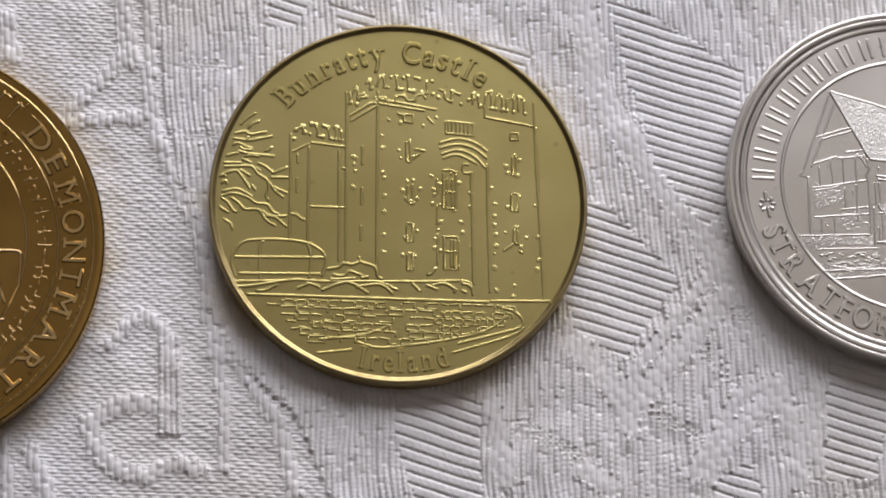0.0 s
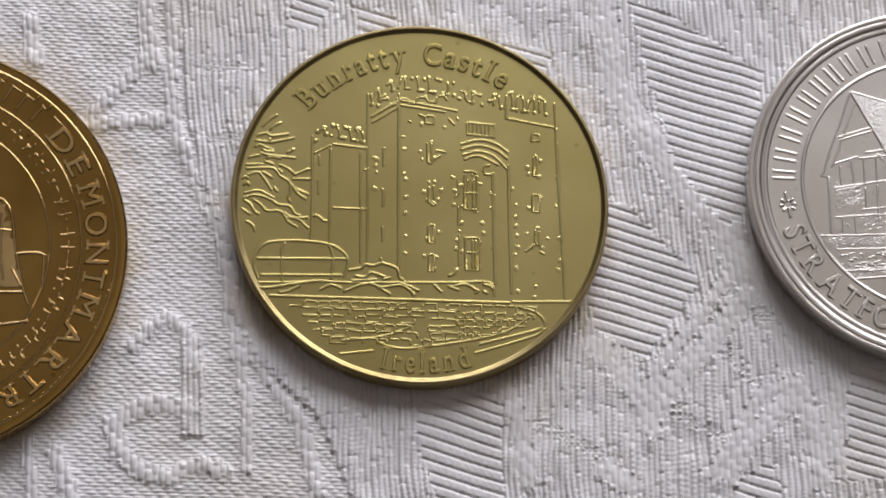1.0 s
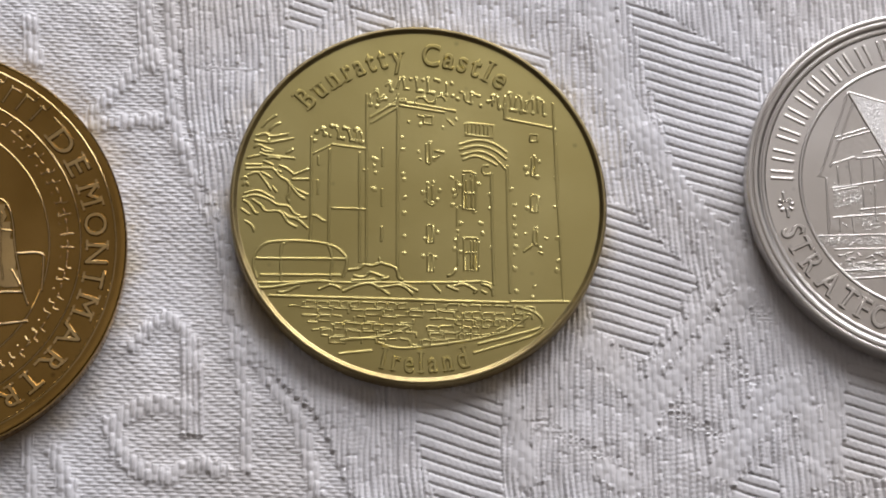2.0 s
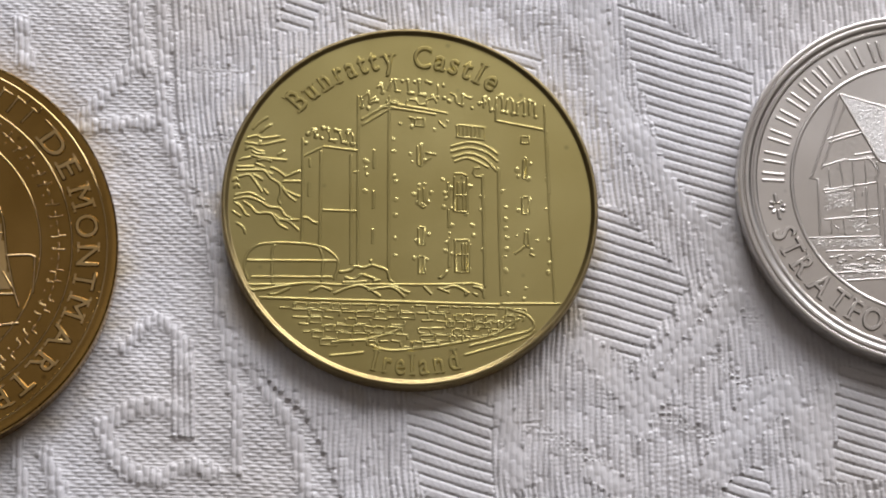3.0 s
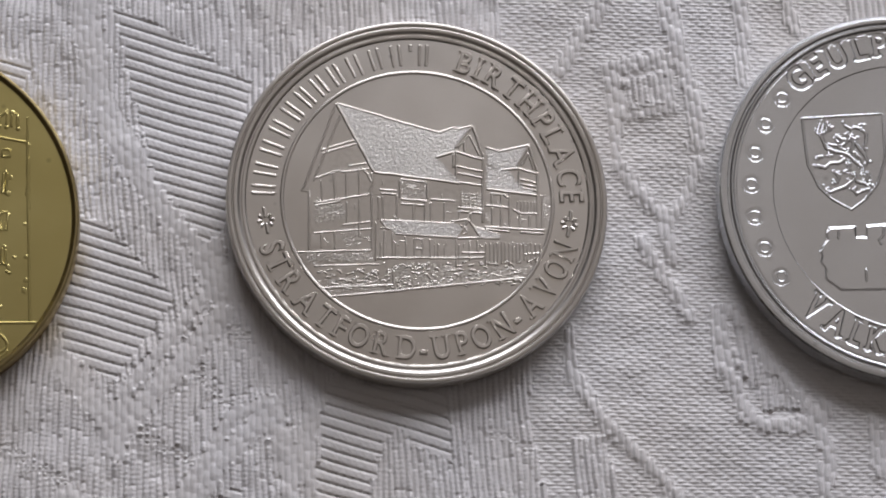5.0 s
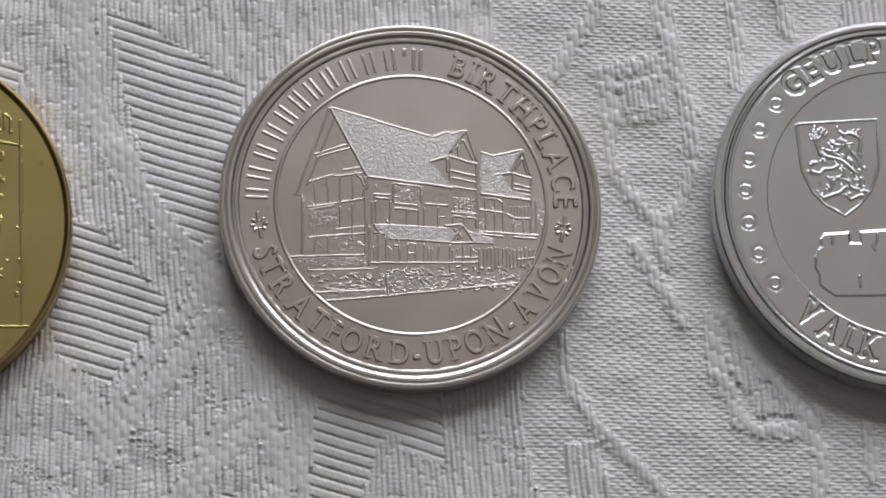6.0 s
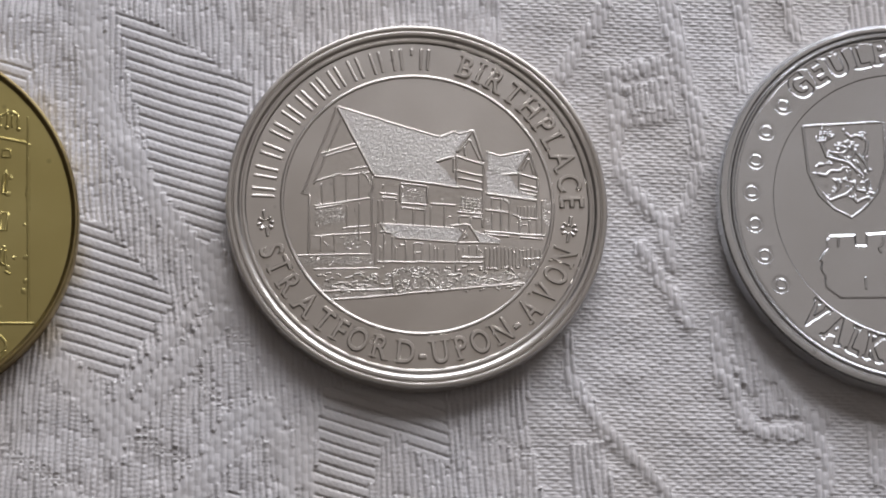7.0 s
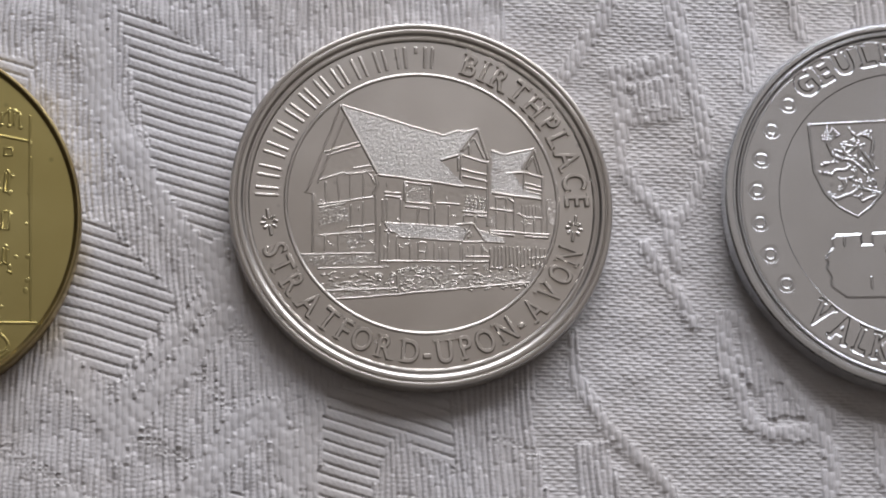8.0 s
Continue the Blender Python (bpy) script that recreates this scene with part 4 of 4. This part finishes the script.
for k, poly in enumerate(FRONTS):
    bm = bmesh.new()
    rough_patch(bm, poly, 0.14, 0.002, 0.016, T, 90 + k)
    part("house_front", bm, NICKEL, nickel, "finely frosted house wall", smooth=True)
for name, lines, w, h in (("gable", GABLE, 0.2, 0.045), ("gable_stud", GABLE_STUDS, 0.18, 0.045), ("eave_line", EAVES, 0.26, 0.075), ("dormer", DORMERS, 0.21, 0.06), ("window_band", SILLS, 0.22, 0.065), ("post", POSTS, 0.19, 0.05), ("porch", PORCH, 0.21, 0.06), ("door_frame", DOORS, 0.18, 0.048)):
    single = name in ("window_band", "post", "door_frame", "dormer")
    bm = bmesh.new()
    for line in lines:
        ridge(bm, line, w, h, T, wobble=0.025, rng=rng)
        if single:
            part(name, bm, NICKEL, nickel, smooth=True)
            bm = bmesh.new()
    if not single:
        part(name, bm, NICKEL, nickel, smooth=True)
# close-set palings and small panes along the ground floor, leaves of the garden
def paling(pts, w, h):
    bm = bmesh.new()
    ridge(bm, pts, w, h, T)
    part("paling", bm, NICKEL, nickel, smooth=True)


for k in range(15):
    x = 5.5 + k * 0.31 + rng.uniform(-0.05, 0.05)
    paling([(x, -3.5 + rng.uniform(-0.15, 0.1)), (x + rng.uniform(-0.03, 0.03), -5.35 + 0.02 * k + rng.uniform(-0.25, 0.25))], 0.16, 0.07)
for k in range(8):
    x = -3.0 + k * 1.05 + rng.uniform(-0.2, 0.2)
    paling([(x, -3.75), (x, -5.0 + rng.uniform(-0.3, 0.2))], 0.15, 0.045)
for k in range(7):
    x = 8.1 + k * 0.28
    paling([(x, 0.05), (x, -1.05)], 0.14, 0.055)
bm = bmesh.new()
for k in range(6):
    x = 3.55 + k * 0.32
    ridge(bm, [(x, 0.75 - 0.02 * k), (x, -0.7)], 0.13, 0.05, T)
    ridge(bm, [(3.4, 0.6 - k * 0.26), (5.3, 0.4 - k * 0.26)], 0.12, 0.045, T)
part("lattice", bm, NICKEL, nickel, smooth=True)
bm = bmesh.new()
for k in range(190):
    x = rng.uniform(-9.2, 9.6)
    y = (-7.4 + 0.045 * x) + rng.uniform(-0.1, 2.0) * (1.0 if x > -3 else 0.75)
    if math.hypot(x, y) < 10.5:
        a, w = rng.uniform(-0.5, 0.5), rng.uniform(0.25, 0.7)
        ridge(bm, [(x, y), (x + 0.5 * w * math.cos(a), y + 0.18 * rng.random()), (x + w * math.cos(a), y + w * math.sin(a))], 0.16, 0.055, T, curved=True)
part("garden", bm, NICKEL, nickel, smooth=True)
bm = bmesh.new()
for k in range(90):
    x, y = rng.uniform(-8.4, 9.6), rng.uniform(-4.9, 1.6)
    if y < 1.9 - 0.14 * (x + 3.5) and not -9 < x < -3.9 or rng.random() < 0.35 and y < 0:
        ridge(bm, [(x, y), (x + rng.choice((0.02, 0.45)), y - rng.choice((0.02, 0.4)))], 0.13, 0.035, T)
part("wall_studding", bm, NICKEL, nickel, smooth=True)
bm = bmesh.new()
bend_bars(bm, [0.62, 0.75, 0.75, 0.72, 0.66, 0.62, 0.62, 0.66, 0.75, 0.7, 0.66, 0.25, 0.6], 11.55, 181.0, 84.0, 2.75, 0.055, T)
part("plain_lettering", bm, NICKEL, nickel, smooth=True)
for word, r, a0, a1, out in (("BIRTHPLACE", 11.6, 76.0, -0.5, True), ("STRATFORD-", 13.45, 198.0, 274.0, False), ("UPON-", 13.45, 274.0, 310.5, False), ("AVON", 13.45, 311.5, 344.5, False)):
    part("lettering", bend_text(bmesh.new(), word, r, a0, a1, 2.75, 0.2, T - 0.015, outward=out), NICKEL, nickel)
for a in (189.9, 351.7):
    bm = bmesh.new()
    cx, cy = 12.42 * math.cos(radians(a)), 12.42 * math.sin(radians(a))
    for k in range(8):
        b = math.pi * k / 4 + radians(a)
        ln = 1.15 if k in (2, 6) else 0.72
        ridge(bm, [(cx + 0.24 * math.cos(b), cy + 0.24 * math.sin(b)), (cx + 0.6 * ln * math.cos(b), cy + 0.6 * ln * math.sin(b)), (cx + ln * math.cos(b), cy + ln * math.sin(b))], 0.3, 0.12, T)
    part("star", bm, NICKEL, nickel, smooth=True)

# ---- silver-plated shield medal ----
T = 1.95
steel = coin("silver_medal", 40.7, 1.4, "bright silver-plated souvenir medal with a shield and ring dots",
             [(0, 0), (15.4, 0), (15.85, 0.15), (15.98, 0.45), (15.98, T + 0.05), (15.85, T + 0.2), (15.6, T + 0.24), (15.35, T + 0.22), (15.2, T + 0.1), (15.12, T + 0.1), (14.98, T + 0.2), (14.85, T + 0.18), (14.7, T - 0.02), (14.55, T - 0.02), (14.5, T - 0.2), (11.5, T - 0.2), (11.45, T - 0.07), (0, T - 0.07)], STEEL)


def sunk_band(words, dots, r0, r1, a0, a1, cell, deep):
    """The ring between two radii in mm, with letters and ringed dots struck into it between the angles a0 and a1."""
    rr = np.concatenate([[r0 - 0.1, r0 - 0.05], np.linspace(r0, r1, int((r1 - r0) / cell)), [r1 + 0.04]])
    n = int(radians(a1 - a0) * r1 / cell)
    aa = np.radians(np.concatenate([np.linspace(a0, a1, n), np.linspace(a1, a0 + 360, 90)[1:]]))
    R, A = np.meshgrid(rr, aa)
    x, y = R * np.cos(A), R * np.sin(A)
    mask = np.zeros(x.shape)
    for word, r, s0, s1, size, out in words:
        bm = bend_text(bmesh.new(), word, r, s0, s1, size, 0.1, 0.0, outward=out)
        bmesh.ops.triangulate(bm, faces=bm.faces)
        for f in bm.faces:
            t = [(v.co.x / MM, v.co.y / MM) for v in f.verts]
            lo, hi = np.min(t, 0), np.max(t, 0)
            near_by = (x >= lo[0]) & (x <= hi[0]) & (y >= lo[1]) & (y <= hi[1])
            if near_by.any():
                mask[near_by] = np.maximum(mask[near_by], inside(t, x[near_by], y[near_by]))
        bm.free()
    for _ in range(1):
        mask[1:-1, 1:-1] = sum(mask[1 + i:mask.shape[0] - 1 + i, 1 + j:mask.shape[1] - 1 + j] for i in (-1, 0, 1) for j in (-1, 0, 1)) / 9
    z = -deep * mask
    for cx, cy in dots:
        d = np.hypot(x - cx, y - cy)
        z -= 0.024 * np.clip((0.8 - d) / 0.1, 0, 1) - 0.03 * np.exp(-((d - 0.42) / 0.08) ** 2)
    z[:, 0], z[:, 1], z[:, -1] = -0.12, -0.03, -0.03
    m, k = x.shape
    co = np.stack([x, y, z + T], -1).reshape(-1, 3) * MM
    i = (np.arange(m)[:, None] * k + np.arange(k - 1)[None]).ravel()
    quads = np.stack([i, i + 1, (i + k + 1) % (m * k), (i + k) % (m * k)], 1)[:(m - 1) * (k - 1)]
    me = bpy.data.meshes.new("lettered_band")
    me.from_pydata(co.tolist(), [], quads.tolist())
    me.shade_smooth()
    me.materials.append(STEEL)
    ob = new("lettered_band", me)
    ob.parent = steel
    ob["label"] = "ring with sunk letters and dots"


DOTS = [(13.28 * math.cos(radians(141.4 + k * 11.95)), 13.28 * math.sin(radians(141.4 + k * 11.95))) for k in range(7)]
sunk_band((("GEULP", 12.45, 136.0, 94.5, 2.95, True), ("VALK", 13.95, 224.5, 258.5, 3.2, False)), DOTS, 11.5, 14.5, 88, 266, 0.03, 0.085)
T = 1.88            # the field inside the ring lies lower
SHIELD = [
    [(-8.78, 6.54), (-1.97, 7.19), (-1.93, 3.22), (-2.71, 0.97), (-3.87, -0.44), (-5.00, -1.31), (-6.48, -0.53), (-7.61, 0.55), (-8.47, 2.49), (-8.78, 6.54)],
]
FORT = [(-1.67, -8.17), (-6.22, -8.35), (-7.49, -7.43), (-7.49, -6.47), (-7.89, -5.91), (-7.72, -5.28), (-7.99, -5.05), (-7.24, -3.96), (-7.31, -3.33), (-6.91, -2.84),
        (-4.73, -2.67), (-4.64, -3.58), (-3.98, -3.56), (-3.93, -2.59), (-1.36, -2.31), (1.2, -2.1), (1.3, -3.0), (2.0, -2.95), (2.1, -2.05), (5.2, -1.8), (5.0, -8.0)]
FORT_MARKS = [[(-6.20, -2.95), (-6.21, -3.93)], [(-4.11, -6.37), (-4.08, -7.52)], [(-2.42, -2.7), (-2.46, -3.42), (-2.86, -3.91), (-2.65, -4.29)]]
SCROLL = [
    [(-7.33, 5.30), (-7.12, 4.71), (-6.77, 3.98), (-6.22, 3.66)],
    [(-7.69, 2.47), (-7.08, 2.34), (-6.45, 2.61), (-5.88, 2.78), (-5.39, 3.00)],
    [(-6.01, 5.00), (-5.40, 4.88), (-4.84, 4.70)],
    [(-6.38, 4.24), (-5.57, 4.18), (-5.08, 4.54), (-4.90, 5.29)],
    [(-6.31, 3.65), (-5.60, 3.53), (-4.90, 3.31), (-4.35, 2.84), (-3.91, 2.26)],
    [(-5.16, 6.03), (-4.79, 5.64), (-4.30, 5.91), (-3.83, 5.73)],
    [(-3.83, 5.83), (-3.42, 5.35), (-3.41, 4.60), (-3.68, 3.95)],
    [(-4.45, 4.71), (-4.15, 4.08), (-3.56, 3.46), (-3.50, 2.77)],
    [(-4.92, 2.82), (-5.05, 2.22), (-5.54, 1.91)],
    [(-6.15, 2.03), (-5.94, 1.40), (-6.20, 0.90)],
    [(-4.74, 1.74), (-4.34, 1.11), (-3.69, 0.89)],
]
SCROLL_LOW = [
    [(-7.16, 0.43), (-6.66, 0.20), (-5.98, 0.42), (-5.31, 0.74), (-4.90, 1.24)],
    [(-4.89, 0.60), (-4.48, 0.08), (-3.90, 0.39), (-3.37, 0.61)],
    [(-3.68, 1.97), (-3.32, 1.64), (-3.58, 1.14)],
    [(-5.89, 4.66), (-5.82, 4.02), (-5.26, 3.79)],
    [(-7.36, 5.85), (-7.08, 5.71)],
    [(-7.01, 6.06), (-6.79, 5.62)],
    [(-6.54, 5.93), (-6.66, 5.47)],
    [(-7.66, 3.21), (-7.19, 3.13)],
    [(-4.67, 5.20), (-4.47, 4.31), (-4.88, 3.71)],
    [(-4.32, 3.58), (-3.87, 3.10), (-3.98, 2.60)],
]
bm = bmesh.new()
for line in SHIELD:
    ridge(bm, line, 0.26, 0.075, T)
part("shield", bm, STEEL, steel, smooth=True)
bm = bmesh.new()
rng = random.Random(12)
for line in SCROLL + SCROLL_LOW:
    ridge(bm, line, 0.34, 0.085, T, wobble=0.1, rng=rng)
    for p in (line[0], line[-1]):
        for k in range(3):
            bead(bm, p[0] + rng.uniform(-0.35, 0.35), p[1] + rng.uniform(-0.35, 0.35), 0.34, 0.045, T)
part("scrollwork", bm, STEEL, steel, smooth=True)
bm = bmesh.new()
pts = []
for (x0, y0), (x1, y1) in zip(FORT, FORT[1:] + FORT[:1]):
    n = max(1, int(math.hypot(x1 - x0, y1 - y0) / 0.35)) if x0 < -6.9 and x1 < -6.9 else 1
    pts += [(x0 + (x1 - x0) * k / n + (rng.uniform(-0.12, 0.12) if k else 0), y0 + (y1 - y0) * k / n) for k in range(n)]
if sum(a[0] * b[1] - b[0] * a[1] for a, b in zip(pts, pts[1:] + pts[:1])) < 0:
    pts.reverse()
low, high = [], []
for k, (x, y) in enumerate(pts):
    (xa, ya), (xb, yb) = pts[k - 1], pts[(k + 1) % len(pts)]
    n0, n1 = Vector((ya - y, x - xa)).normalized(), Vector((y - yb, xb - x)).normalized()
    m = (n0 + n1) / max(0.6, 1 + n0.dot(n1))
    low.append(bm.verts.new((x * MM, y * MM, (T - 0.01) * MM)))
    high.append(bm.verts.new(((x + 0.2 * m.x) * MM, (y + 0.2 * m.y) * MM, (T + 0.06) * MM)))
bm.faces.new(high)
for k in range(len(pts)):
    q = (k + 1) % len(pts)
    bm.faces.new((low[k], low[q], high[q], high[k]))
part("fort", bm, STEEL, steel)
for line in FORT_MARKS:
    bm = bmesh.new()
    ridge(bm, line, 0.24, 0.05, T + 0.06, wobble=0.03, rng=rng)
    part("fort_mark", bm, STEEL, steel, smooth=True)

# ---- copper medal, partly seen ----
T = 2.05
copper = coin("copper_medal", -83.3, -8.2, "brown copper-bronze medal with raised lettering round the rim",
              [(0, 0), (17.1, 0), (17.4, 0.2), (17.5, 0.5), (17.5, T - 0.25), (17.44, T - 0.08), (17.33, T + 0.01), (17.15, T + 0.035), (16.95, T + 0.03), (16.75, T), (0, T)], COPPER)
bm = bmesh.new()
for r, h in ((16.6, 0.03), (13.8, 0.06), (11.3, 0.06)):
    lathe(bm, [(r + 0.1, T - 0.02), (r + 0.05, T + 0.7 * h), (r, T + h), (r - 0.05, T + 0.7 * h), (r - 0.1, T - 0.02)])
part("ring_line", bm, COPPER_RELIEF, copper, smooth=True)
bm = bmesh.new()
rng = random.Random(21)
for r, a0, n, pitch, dash, h in ((12.75, 62, 34, 4.1, 2.5, 0.07), (15.9, 78, 7, 5.2, 3.2, 0.1), (12.2, 50, 30, 4.3, 0.9, 0.07)):
    for k in range(n):
        t0 = radians(a0 - k * pitch + rng.uniform(-0.4, 0.4))
        t1 = t0 - radians(dash * rng.uniform(0.7, 1.15))
        ridge(bm, [(r * math.cos(t0), r * math.sin(t0)), ((r + 0.03) * math.cos((t0 + t1) / 2), (r + 0.03) * math.sin((t0 + t1) / 2)), (r * math.cos(t1), r * math.sin(t1))], 0.17, h, T)
        if k % 3 != 0:
            ridge(bm, [(r * math.cos(t1), r * math.sin(t1)), ((r + 0.55) * math.cos(t1), (r + 0.55) * math.sin(t1))], 0.15, h, T)
part("dashed_ring", bm, COPPER_RELIEF, copper, smooth=True)
bm = bmesh.new()
for a in (76, 72, 66, 62, 57, 51):
    ridge(bm, [(14.35 * math.cos(radians(a)), 14.35 * math.sin(radians(a))), (16.1 * math.cos(radians(a)), 16.1 * math.sin(radians(a)))], 0.26, 0.1, T)
part("plain_lettering", bm, COPPER_RELIEF, copper, smooth=True)
for word, a0, a1 in (("DE", 44.5, 25.5), ("MONTMARTRE", 24.0, -66.0)):
    part("lettering", bend_text(bmesh.new(), word, 14.2, a0, a1, 2.55, 0.15, T - 0.015), COPPER_RELIEF, copper)
bm = bmesh.new()
for k in range(34):
    t = radians(-72 + k * 1.9)
    bead(bm, (16.5 + rng.uniform(-0.1, 0.15)) * math.cos(t), 16.5 * math.sin(t), rng.uniform(0.2, 0.4), 0.018, T, rng.uniform(0.5, 1.5), rng.random() * 3)
part("beading", bm, COPPER, copper, smooth=True)
bm = bmesh.new()
for line in ([(6.8, 4.4), (7.6, 4.0), (8.2, 2.6), (8.5, 0.6), (8.8, -0.8), (9.4, -3.2), (9.9, -4.6)], [(8.6, -0.3), (10.6, -0.2), (10.9, -1.0), (10.9, -3.4)], [(6.5, 1.8), (8.2, 1.6)], [(8.4, -1.6), (9.2, -3.0)], [(6.5, -3.6), (9.4, -3.5)], [(7.0, -6.4), (10.0, -5.9)], [(7.3, 3.2), (7.4, 0.2), (7.8, -2.6)]):
    ridge(bm, line, 0.24, 0.14, T, curved=True)
rough_patch(bm, [(5.5, 4.0), (7.4, 3.6), (8.3, 0.6), (9.0, -3.2), (5.5, -3.2)], 0.5, 0.02, 0.12, T, 77)
part("centre_relief", bm, COPPER_RELIEF, copper, smooth=True)
